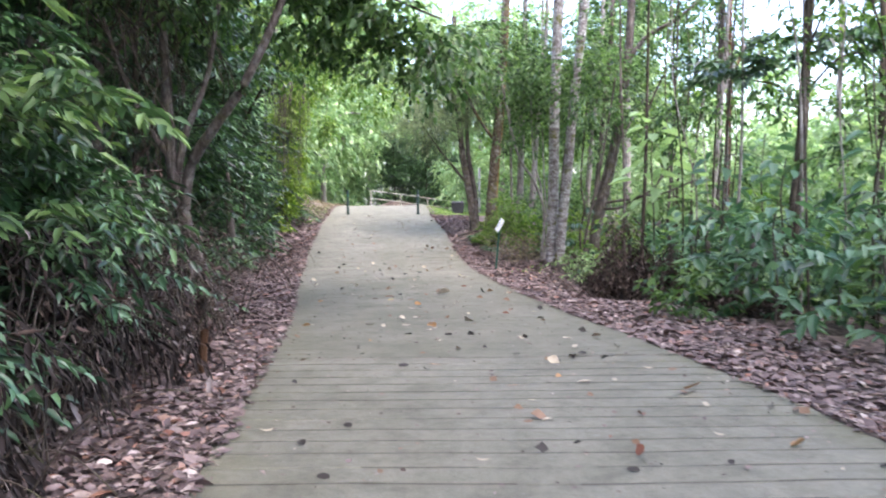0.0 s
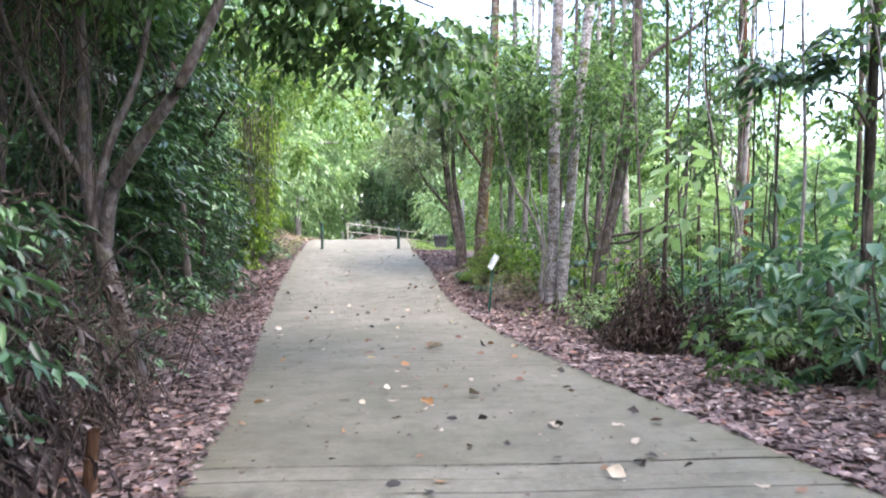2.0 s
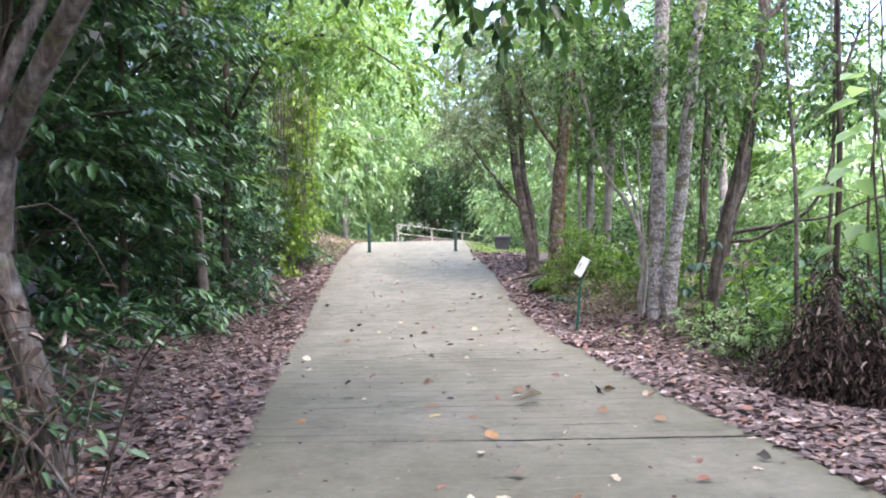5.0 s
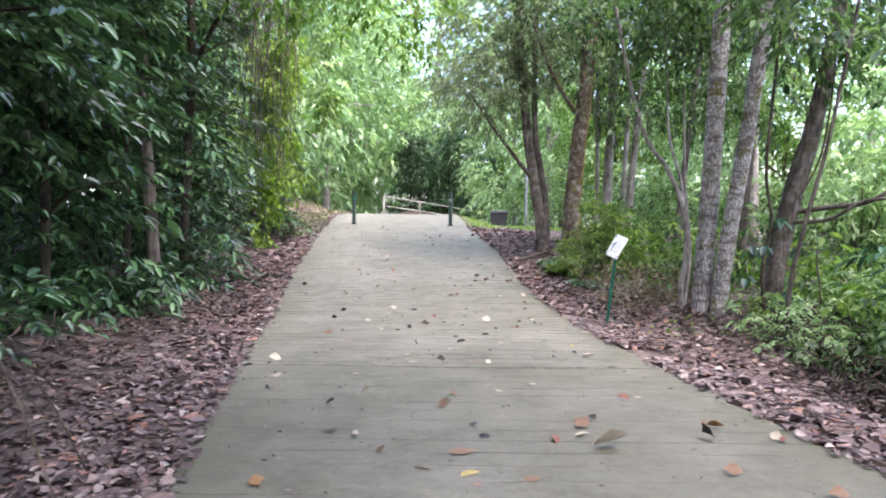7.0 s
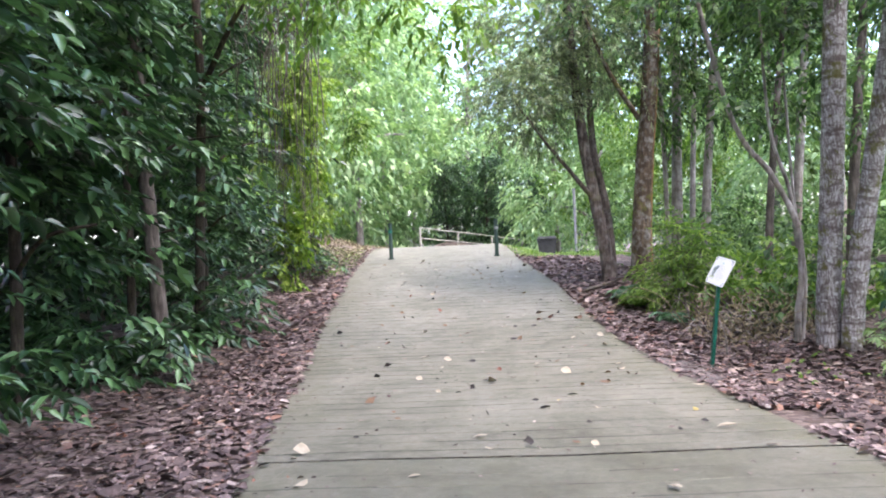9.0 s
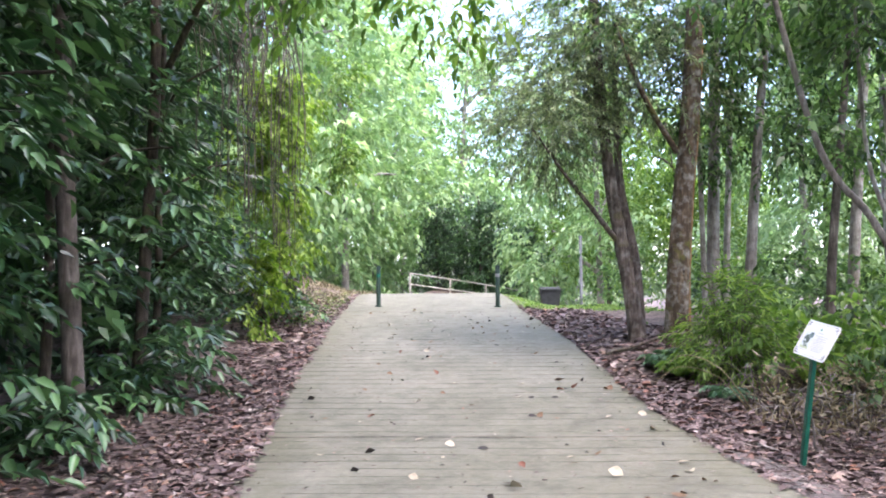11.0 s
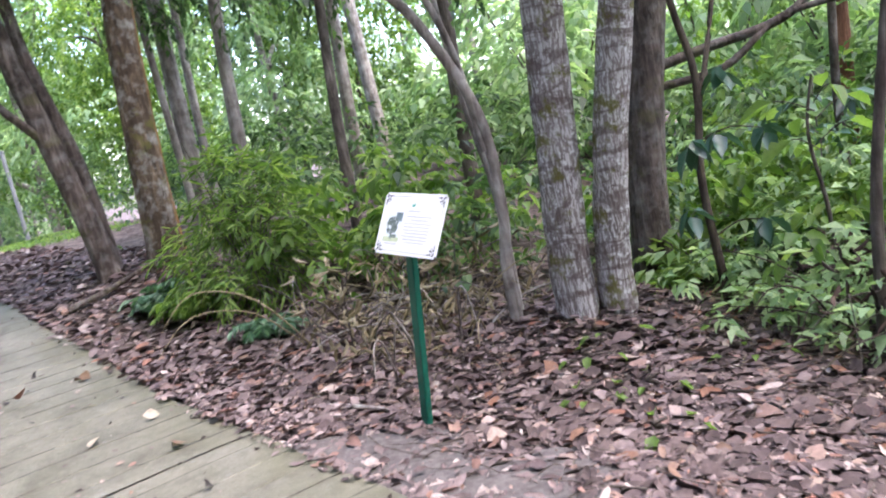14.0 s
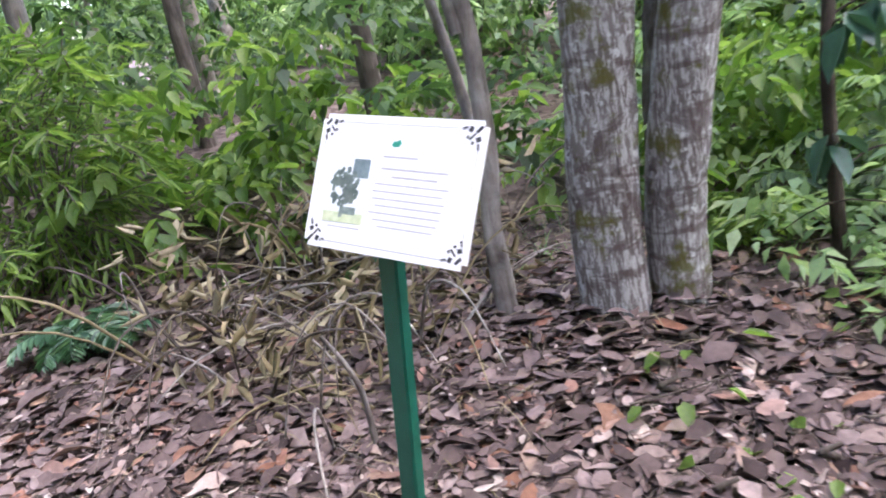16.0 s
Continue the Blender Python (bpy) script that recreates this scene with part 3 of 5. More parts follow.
def railing():
    a, b = Vector((-3.8, 42.0, 0)), Vector((0.6, 48.0, 0))
    za, zb = gz(a.x, a.y), 0.15
    r = thing("railing", (a.x, a.y, za), "pale pipe railing beside the road past the crest", "railing")
    d = b - a
    n = 4
    for i in range(n):
        q = d * (i / (n - 1))
        zz = (1.89 - za) + (1.22 - 1.89) * i / (n - 1)
        bm = bmesh.new()
        round_post(bm, q.x, q.y, min(gz(a.x + q.x, a.y + q.y) - za, zz - 1) - 0.1, zz, 0.04)
        part("rail_post", bm, STEEL, r)
    for drop in (0.0, 0.42):
        v, f = tube([(0, 0, 1.87 - za - drop), (d.x / 2, d.y / 2, 1.55 - za - drop), (d.x, d.y, 1.2 - za - drop)], 0.026, 0.026, 8, 6, 0.0)
        mesh_part("rail", v, f, STEEL, r, soft=True)


railing()


def litter_box():
    x, y = 0.65, 34.0
    b = thing("bin", (x, y, gz(x, y) - 0.04), "low dark box with a pale grey lid on the grass", "bin")
    bm = bmesh.new()
    box(bm, 0, 0, 0.21, 0.56, 0.5, 0.58, 0.02)
    for v in bm.verts:
        k = 0.74 + 0.26 * (v.co.z + 0.08) / 0.58
        v.co.x, v.co.y = v.co.x * k, v.co.y * k
    part("body", bm, BOXDARK, b)
    bm = bmesh.new()
    box(bm, 0, 0, 0.505, 0.62, 0.56, 0.035, 0.012)
    part("rim", bm, BOXDARK, b)
    bm = bmesh.new()
    box(bm, 0, 0, 0.555, 0.56, 0.5, 0.06, 0.025)
    part("lid", bm, LIDGREY, b, "pale grey lid")
    bm = bmesh.new()
    box(bm, 0, -0.19, 0.07, 0.3, 0.03, 0.16, 0.006)
    part("foot_panel", bm, plain_material("weathered_front", (0.12, 0.13, 0.09), (0.2, 0.2, 0.15), 9, 0.7), b)
    bm = bmesh.new()
    box(bm, 0, -0.285, 0.5, 0.24, 0.03, 0.03, 0.008)
    part("handle", bm, BOXDARK, b)


litter_box()
wp = thing("post", (1.64, 35.0, gz(1.64, 35)), "slim pale grey post among the bushes", "post")
bm = bmesh.new()
round_post(bm, 0, 0, -0.1, 2.0, 0.045)
part("shaft", bm, LIDGREY, wp)
bm = bmesh.new()
round_post(bm, 0, 0, 1.98, 2.03, 0.055, 12, 0.012)
part("cap", bm, LIDGREY, wp)


# ---- the sign ----
def sign():
    bx, by = 1.29, 19.24
    bz = gz(bx, by)
    s = thing("sign", (bx, by, bz), "white information plate on a slim green steel post among dead leaves", "sign")
    right = Vector((0.052, -0.475, -0.052)).normalized()
    up = Vector((0.16, -0.02, 0.288))
    up = (up - right * up.dot(right)).normalized()
    out = right.cross(up)
    mid = Vector((1.38, 19.088, 0.801)) - Vector((bx, by, bz))
    m = Matrix((right, up, out)).transposed().to_4x4()
    m.translation = mid
    w, h = 0.478, 0.325

    def flat(name, shapes, material, lift, parent, label="", thick=0.0005):
        """Thin plates on the face of the board: (x, y, width, height, turn)."""
        bm = bmesh.new()
        for x, y, a, b, turn in shapes:
            box(bm, 0, 0, 0, a, b, thick, 0, m @ Matrix.Translation((x, y, lift)) @ Matrix.Rotation(radians(turn), 4, "Z"))
        return part(name, bm, material, parent, label)

    bm = bmesh.new()
    made = bmesh.ops.create_cube(bm, size=1, matrix=Matrix.Diagonal((w, h, 0.008, 1)))
    bmesh.ops.bevel(bm, geom=[e for e in bm.edges if abs(e.verts[0].co.z - e.verts[1].co.z) > 0.005], offset=0.014, segments=4, affect="EDGES")
    bm.transform(m)
    board = part("board", bm, WHITE, s, "white plate with rounded corners")
    bm = bmesh.new()
    foot = Vector((0, 0, 0))
    top = m @ Vector((-0.02, -h / 2 + 0.1, -0.03))
    ax = (top - foot)
    tilt = Vector((0, 0, 1)).rotation_difference(ax.normalized()).to_matrix().to_4x4()
    box(bm, 0, 0, ax.length / 2 - 0.15, 0.035, 0.062, ax.length + 0.3, 0.004, tilt)
    part("post", bm, GREEN, s, "green square post")
    bm = bmesh.new()
    box(bm, 0, 0, 0, 0.2, 0.05, 0.012, 0.003, m @ Matrix.Translation((-0.012, -h / 2 + 0.07, -0.011)))
    part("bracket", bm, GREEN, s)
    e = 0.0043
    flat("border", [(0, h / 2 - 0.019, w - 0.1, 0.0022, 0), (0, -h / 2 + 0.017, w - 0.1, 0.003, 0), (w / 2 - 0.017, 0, 0.0022, h - 0.11, 0), (-w / 2 + 0.017, 0, 0.0018, h - 0.11, 0)], GREYINK, e, board)
    for sx, sy in ((1, 1), (1, -1), (-1, 1), (-1, -1)):
        cx, cy = sx * (w / 2 - 0.036), sy * (h / 2 - 0.036)
        tagged(flat("corner_ornament", [(cx + sx * 0.016, cy + sy * 0.016, 0.02, 0.008, 45), (cx + sx * 0.016, cy - sy * 0.006, 0.013, 0.011, 20), (cx - sx * 0.006, cy + sy * 0.016, 0.013, 0.011, 70), (cx, cy, 0.02, 0.005, 45 if sx == sy else -45),
                                 (cx + sx * 0.018, cy - sy * 0.022, 0.006, 0.014, 15), (cx - sx * 0.022, cy + sy * 0.018, 0.014, 0.006, 15), (cx - sx * 0.012, cy - sy * 0.002, 0.007, 0.007, 30), (cx + sx * 0.002, cy - sy * 0.014, 0.007, 0.007, 60)],
             INK, e, board), kind="stuff")
    n = Nodes("tree_photograph")
    c = n.ramp(n.noise(45, 6, 0.7), (0.3, (0.09, 0.13, 0.115)), (0.6, (0.22, 0.27, 0.24)), (0.8, (0.48, 0.53, 0.5)))
    foliage = n.done(c, 0.5)
    sky_blue = plain_material("photograph_sky", (0.68, 0.75, 0.78), (0.8, 0.83, 0.84), 20, 0.5, 0, 0)
    dark_blue = plain_material("photograph_hill", (0.12, 0.17, 0.18), (0.2, 0.26, 0.27), 40, 0.5, 0, 0)
    lawn = plain_material("photograph_lawn", (0.45, 0.53, 0.3), (0.66, 0.7, 0.5), 50, 0.5, 0, 0)
    photo = flat("photograph", [(-0.128, -0.02, 0.125, 0.155, 0)], sky_blue, e, board, "colour photograph of a tree")
    flat("photograph_lawn", [(-0.128, -0.085, 0.125, 0.025, 0)], lawn, e + 0.0004, photo)
    flat("photograph_hill", [(-0.092, 0.035, 0.05, 0.045, 0)], dark_blue, e + 0.0004, photo)
    rng = np.random.RandomState(5)
    blobs = []
    for i in range(110):
        a, q = rng.rand() * 6.28, math.sqrt(rng.rand())
        blobs.append((-0.135 + 0.042 * q * math.cos(a), -0.012 + 0.048 * q * math.sin(a), 0.012, 0.009, 90 * rng.rand()))
    flat("photograph_tree", blobs + [(-0.135, -0.07, 0.01, 0.03, 0), (-0.11, -0.068, 0.04, 0.018, 0)], foliage, e + 0.0008, photo, thick=0.0005)
    flat("emblem", [(0.0, 0.098, 0.02, 0.012, 0), (0.006, 0.101, 0.014, 0.012, 30), (-0.006, 0.098, 0.012, 0.01, 60)], plain_material("emblem_green", (0.02, 0.3, 0.22), (0.06, 0.42, 0.3), 30, 0.5), e, board)
    flat("caption", [(0.018, 0.068, 0.1, 0.0045, 0)], GREYINK, e, board)
    for i, (y, a) in enumerate(((0.04, 0.19), (0.022, 0.13), (0.004, 0.21), (-0.013, 0.2), (-0.03, 0.205), (-0.046, 0.19), (-0.063, 0.205), (-0.079, 0.185), (-0.094, 0.16))):
        flat("text_line", [(0.052 + 0.004 * (i % 3) + (0.01 if i < 2 else 0), y, a, 0.0045 if i < 2 else 0.0035, 0)], GREYINK, e, board)
    flat("photo_caption", [(-0.12, -0.108, 0.1, 0.004, 0)], GREYINK, e, board)


sign()


# ---- left of the path ----
def forked_tree():
    tree("forked_tree", "leaning forked brown-barked tree over a tangle of dead branches", -3.2, 10.7,
         [(-0.06, -0.02, 0.5), (-0.22, -0.05, 1.15), (-0.38, -0.1, 1.9), (-0.45, -0.1, 2.6), (-0.5, 0, 3.6), (-0.7, 0.2, 5.2)], 0.125, 0.05, BROWN,
         [([(-0.28, -0.08, 1.55), (-0.12, -0.25, 2.1), (0.25, -0.5, 2.55), (0.75, -0.8, 3.1), (1.3, -0.9, 4.2), (1.5, -0.8, 5.4)], 0.085, 0.04),
          ([(-0.38, -0.1, 1.9), (-0.2, -0.1, 2.6), (0.05, 0.1, 3.4), (0.2, 0.3, 4.6)], 0.06, 0.025),
          ([(-0.4, -0.1, 2.2), (-0.8, -0.3, 2.9), (-1.1, -0.5, 4.0)], 0.05, 0.02),
          ([(-0.3, -0.1, 1.7), (-0.9, -0.4, 1.9), (-1.3, -0.7, 1.55), (-1.6, -0.9, 1.1)], 0.035, 0.02)],
         [(MEDIUM, [(-0.3, 0, 5.2, 1.8, 1.7, 1.2, 260), (1.2, -0.6, 5.4, 1.3, 1.3, 0.9, 160)])], seed=3, flare=0.3)


forked_tree()
shrub("leafy_shrub", "green shrub with long pinnate leaves and dead fronds", -3.1, 5.0, LONGLEAF,
      [(0.2, -0.2, 2.3, 0.65, 0.8, 0.55, 50), (-0.4, 0.7, 2.2, 0.6, 0.7, 0.6, 50), (0.2, 0.3, 1.4, 0.45, 0.7, 0.4, 14)], 11, 9, 2.4)
# these bushes carry the hedge's shade in their near-black frond colour
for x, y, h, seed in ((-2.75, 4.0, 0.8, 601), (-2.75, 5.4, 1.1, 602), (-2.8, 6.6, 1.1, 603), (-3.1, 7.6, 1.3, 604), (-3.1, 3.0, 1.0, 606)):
    shrub("withered_bush", "dense bush of withered drooping fronds, darkened for the hedge's shade", x, y, DEADSPRAY, [(0, 0, 0.45 * h, 0.5, 0.75, 0.4 * h, 60), (-0.3, 0.1, 0.9 * h, 0.5, 0.75, 0.4 * h, 50)], seed, 7, h, group="withered bushes along the verge")
for x, y, h, n, seed in ((-3.7, 4.6, 1.4, 70, 611), (-3.8, 6.6, 1.6, 90, 612), (-4.2, 8.4, 1.6, 90, 613), (-4.4, 10.6, 1.2, 60, 614)):
    shrub("leafy_shrub", "dark green shrub with broad leaves down to the ground", x, y, BROADLEAF, [(0, 0, 0.35 * h, 0.5, 1.0, 0.4 * h, n), (-0.2, 0, 0.9 * h, 0.6, 1.0, 0.4 * h, n)], seed, 6, h)
# added leaf cover that keeps light off the fronds below
shrub("leafy_shrub", "low small-leaved shrub added to shade the dead fronds", -3.0, 4.0, LOWLEAF, [(0, 0, 0.95, 0.45, 1.1, 0.35, 60), (-0.1, 0.5, 0.5, 0.35, 0.9, 0.3, 26)], 17, 6, 1.0)
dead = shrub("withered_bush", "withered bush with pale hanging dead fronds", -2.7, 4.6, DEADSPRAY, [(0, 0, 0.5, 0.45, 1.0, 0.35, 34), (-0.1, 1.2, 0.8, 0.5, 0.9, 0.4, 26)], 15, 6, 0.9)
shrub("leafy_shrub", "low shrub of drooping blue-green pinnate leaves on the verge", -2.95, 5.3, PINNATE, [(0, 0, 1.1, 0.45, 0.9, 0.4, 11), (0.1, -0.9, 0.6, 0.4, 0.5, 0.3, 5), (0.2, 0.9, 0.95, 0.35, 0.5, 0.3, 6)], 16, 6, 1.3)
shrub("leafy_shrub", "dark small-leaved shrub over dead fronds", -3.3, 5.9, LOWLEAF, [(0.1, 0, 1.3, 0.75, 1.1, 0.7, 130), (-0.2, 0.5, 2.2, 0.7, 1.0, 0.7, 110)], 14, 8, 2.0)
shrub("leafy_shrub", "tall green shrub with long pinnate leaves overhanging the verge", -3.4, 2.8, LONGLEAF,
      [(-0.1, 0, 1.8, 0.9, 1.1, 1.2, 85), (0.5, 0.8, 2.6, 0.9, 0.9, 0.6, 42)], 12, 7, 2.4)
shrub("leafy_shrub", "dense dark green shrub behind the forked tree", -5.6, 8.5, BROADLEAF,
      [(0, 0, 1.8, 1.4, 2.2, 1.8, 240), (0.2, 1.5, 4.0, 1.6, 1.8, 1.6, 150)], 13, 9, 3.4)

for i, (x, y, dx, h) in enumerate(((-5.45, 14.0, 1.15, 5.5), (-5.7, 17.3, 1.35, 6.5), (-6.1, 20.6, 1.3, 6.5), (-6.35, 24.2, 1.2, 6.5))):
    tree("broadleaf_tree", "dense dark green broadleaf tree with leaves to the ground", x, y,
         [(0.05, 0, 1.2), (0.0, 0.1, 2.8), (0.1, 0.0, 4.6), (0.05, 0.1, h + 1)], 0.065, 0.03, DARKBARK,
         [([(0, 0, 1.2), (0.5, -0.3, 1.6), (1.1, -0.5, 1.7)], 0.03, 0.012), ([(0, 0.1, 2.4), (0.6, 0.4, 2.9), (1.2, 0.5, 3.0)], 0.035, 0.012), ([(0, 0, 3.4), (0.5, -0.4, 4.0), (1.2, -0.6, 4.3)], 0.035, 0.012)],
         [(BROADLEAF, [(-0.35, 0.2, 1.5, dx - 0.4, 1.6, 0.8, 85), (0.1, 0, 3.0, dx, 1.8, 1.3, 170), (0.1, 0.1, 4.9, dx + 0.1, 1.8, 1.4, 150), (0, 0, h + 1, 1.3, 1.6, 1.1, 90)])], seed=20 + i, group="trees walling the path")
tree("pale_tree", "straight pale grey trunk rising through dark foliage", -5.2, 19.6, [(-0.1, 0, 1.5), (-0.2, 0, 3.5), (-0.3, 0.1, 6), (-0.3, 0.2, 9.5)], 0.105, 0.06, TWIG,
     [], [(MEDIUM, [(-0.3, 0.2, 9.3, 2.2, 2.2, 1.5, 220)])], seed=31)
tree("overhanging_tree", "slim tree whose limb hangs light leaves over the path", -5.2, 11.6, [(0.1, 0, 1.6), (0.2, 0, 3.4), (0.1, 0.1, 5.5), (0, 0.2, 8)], 0.09, 0.04, BROWN,
     [([(0.2, 0, 3.4), (1.6, -0.2, 4.6), (3.4, -0.4, 4.7), (5.2, -0.6, 4.0)], 0.05, 0.012)],
     [(OVERHANG, [(4.9, 0.0, 3.6, 1.1, 0.9, 0.45, 90), (3.6, 0.2, 4.3, 1.2, 0.9, 0.5, 90), (5.1, -0.6, 3.95, 0.75, 0.7, 0.5, 50), (4.2, -0.6, 4.7, 0.9, 0.8, 0.5, 65), (2.8, -0.4, 4.9, 1.3, 1.0, 0.7, 130), (1.4, -0.2, 4.6, 0.9, 0.9, 0.7, 80), (0.3, 0.1, 7.4, 2.2, 2.2, 1.4, 240)])], seed=33)
tree("overhanging_tree", "slim tree whose branch hangs broad leaves across the path", -5.6, 21.8, [(0.1, 0, 1.8), (0.2, 0, 4), (0.1, 0.1, 6.5), (0, 0.2, 9)], 0.08, 0.05, DARKBARK,
     [([(0.15, 0, 3.6), (1.4, -0.9, 5.0), (2.9, -1.9, 5.0), (4.2, -2.4, 4.1)], 0.05, 0.012)],
     [(LIGHTLEAF, [(4.1, -2.3, 4.2, 0.8, 0.8, 0.6, 60), (3.0, -1.8, 5.0, 1.3, 1.1, 0.8, 130), (1.5, -1, 5.4, 1.4, 1.3, 1.0, 150), (3.0, 0.4, 6.4, 1.3, 1.3, 0.8, 90),  (0, 0.2, 8.4, 2.2, 2.2, 1.4, 220)])], seed=34)


def vine_curtain(x, y, label, kind, n, spread, z0, z1, seed, wild=0.0):
    """Strands that hang from above, leafy or bare."""
    rng = np.random.RandomState(seed)
    base = thing("hanging_vine", (x, y, gz(x, y)), label, "vine")
    for i in range(n):
        a, b = rng.uniform(-spread[0], spread[0]), rng.uniform(-spread[1], spread[1])
        top, low = z1 * rng.uniform(0.8, 1), max(0.0, z0 + (z1 - z0) * rng.uniform(0, 0.6)) 
        pts = [(a + rng.uniform(-0.5, 0.3), b, top), (a + rng.uniform(-0.2, 0.2) + wild * rng.randn(), b + 0.1, top * 0.7 + low * 0.3), (a + wild * rng.randn(), b + wild * rng.randn(), top * 0.35 + low * 0.65), (a, b + rng.uniform(-0.2, 0.2), low)]
        v, f = tube(pts, 0.009, 0.004, 4, 5, 0.1, 0, rng)
        mesh_part("strand", v, f, DARKBARK if wild else TWIG, base)
    if kind:
        blobs = [(rng.uniform(-spread[0], spread[0]), rng.uniform(-spread[1], spread[1]), rng.uniform(z0 + 0.3, z1), 0.35, 0.35, 0.6, 34) for i in range(int(n * 0.8))]
        crown(base, kind, blobs, seed + 1)
    return base


vine_curtain(-5.0, 26.6, "curtain of yellow-green leafy vines hanging beside the path", VINELEAF, 26, (0.35, 1.1), 0.4, 4.6, 41)
vine_curtain(-4.4, 28.6, "loose leafy vines hanging over the verge", LIGHTLEAF, 5, (0.3, 0.8), 2.2, 5.0, 42)
vine_curtain(-4.3, 22.3, "tangle of dry brown vines hanging from the canopy", None, 60, (0.5, 0.9), 1.6, 6.0, 43)


def brushwood(x, y, n, rx, ry, height, label, seed, barks=(DARKBARK, DARKBARK, BROWN, DARKBARK, TWIG), leaf=DRY):
    """Dead bent sticks leaning over each other, with shrivelled leaves on them."""
    rng = np.random.RandomState(seed)
    base = thing("brushwood", (x, y, gz(x, y)), label, "brushwood")
    for i in range(n):
        a, b, w = rng.uniform(-rx, rx), rng.uniform(-ry, ry), rng.uniform(0, 6.3)
        l, h = rng.uniform(0.5, 1.3), height * rng.uniform(0.3, 1.0)
        z0 = gz(x + a, y + b) - base.location.z
        c, s = math.cos(w), math.sin(w)
        v, f = tube([(a, b, z0 - 0.03), (a + 0.35 * l * c, b + 0.35 * l * s, z0 + 0.75 * h), (a + 0.75 * l * c, b + 0.75 * l * s, z0 + h), (a + l * c, b + l * s, z0 + 0.7 * h)], rng.uniform(0.004, 0.01), 0.002, 5, 4, 0.15, 0, rng)
        mesh_part("stick", v, f, barks[i % len(barks)], base)
    m = n * 9
    pos = np.stack([rng.uniform(-rx, rx, m), rng.uniform(-ry, ry, m), height * rng.rand(m) ** 1.4 + 0.03], 1)
    pos[:, 2] += ground_z(x + pos[:, 0], y + pos[:, 1]) - base.location.z
    way = rng.randn(m, 3) * np.array([1, 1, 0.6]) - np.array([0, 0, 0.5])
    v, f = leaf_blades(pos, way, rng.randn(m, 3), rng.uniform(0.05, 0.13, m), rng.uniform(0.012, 0.032, m), 0.5, 0.5)
    mesh_part("dead_leaves", v, f, leaf, base)


brushwood(-3.35, 9.0, 150, 0.85, 1.4, 1.3, "grey tangle of dead branches round a tree's foot", 51, (DARKBARK, DARKBARK, BROWN))
brushwood(-3.5, 8.0, 110, 0.7, 1.0, 1.9, "high tangle of bent dead branches", 60, (DARKBARK, DARKBARK, BROWN))
brushwood(-3.0, 6.0, 80, 0.75, 1.5, 1.15, "dead twigs and withered fronds under a shrub", 52)
brushwood(-2.9, 3.6, 45, 0.7, 1.2, 1.0, "dead twigs and withered leaves on the verge", 53)
vine_curtain(-3.85, 10.3, "mass of thin bare brown creepers round a forked trunk", None, 55, (0.75, 0.7), 0.2, 4.6, 44, 0.3)
brushwood(-4.6, 13.0, 30, 0.6, 1.6, 0.6, "dry twigs under dark foliage", 54)
brushwood(2.15, 20.45, 65, 0.75, 0.6, 0.65, "dry pale stalks and dead grass under the trees", 56, (TWIG, PALEBARK, GRASS_DRY), GRASS_DRY)
brushwood(3.35, 17.2, 60, 0.5, 0.9, 0.5, "dark dead stalks and twigs at the edge of the undergrowth", 58)
brushwood(3.2, 15.4, 45, 0.45, 0.9, 0.45, "dead stalks below leafy saplings", 59)
brushwood(3.9, 17.7, 35, 0.6, 0.7, 0.45, "dry stalks at the foot of saplings", 57)
brushwood(-5.3, 27.5, 40, 0.5, 1.6, 1.2, "dry brown stalks beside the path", 55)
stub = tree("stump", "short rusty brown broken sapling stump on the verge", -2.2, 7.1, [(0, 0, 0.15), (0.01, 0.01, 0.3), (0.03, 0.0, 0.44)], 0.045, 0.035, bark_material("rotten_wood", (0.03, 0.016, 0.009), (0.085, 0.043, 0.022), (0.16, 0.095, 0.055), moss=0.4), flare=0.2, seed=5)
stub["category"] = "stump"

DARKLEAF = leaf_material("dark_blue_green_leaf", (0.018, 0.055, 0.035), (0.035, 0.09, 0.06), (0.06, 0.14, 0.09), 0.25, 0.3, 0.6)

# ---- right of the path ----
tree("twin_trunk_tree", "large twin-trunked tree with grey lichened and mossy bark", 2.68, 19.39,
     [(0.0, 0, 0.4), (0.02, -0.08, 1.2), (0.03, -0.2, 2.2), (0.02, -0.4, 3.6), (0.1, -0.6, 6.5), (0.2, -0.7, 10)], 0.137, 0.112, OAK,
     [([(0.165, -0.19, -0.1), (0.18, -0.2, 0.4), (0.23, -0.34, 1.2), (0.3, -0.58, 2.2), (0.36, -0.95, 3.6), (0.6, -1.3, 6.2), (0.9, -1.4, 9)], 0.127, 0.09)],
     [(MEDIUM, [(0.4, 0, 9.8, 2.2, 2.2, 1.2, 120), (1.3, -0.4, 9.2, 1.8, 1.8, 1.1, 90), (0.0, -0.3, 5.0, 1.1, 1.0, 0.9, 110), (1.3, -0.2, 4.5, 0.9, 0.9, 0.8, 100), (-0.3, 0.5, 3.7, 0.6, 0.6, 0.6, 45)])], seed=61, flare=0.06, sides=20)
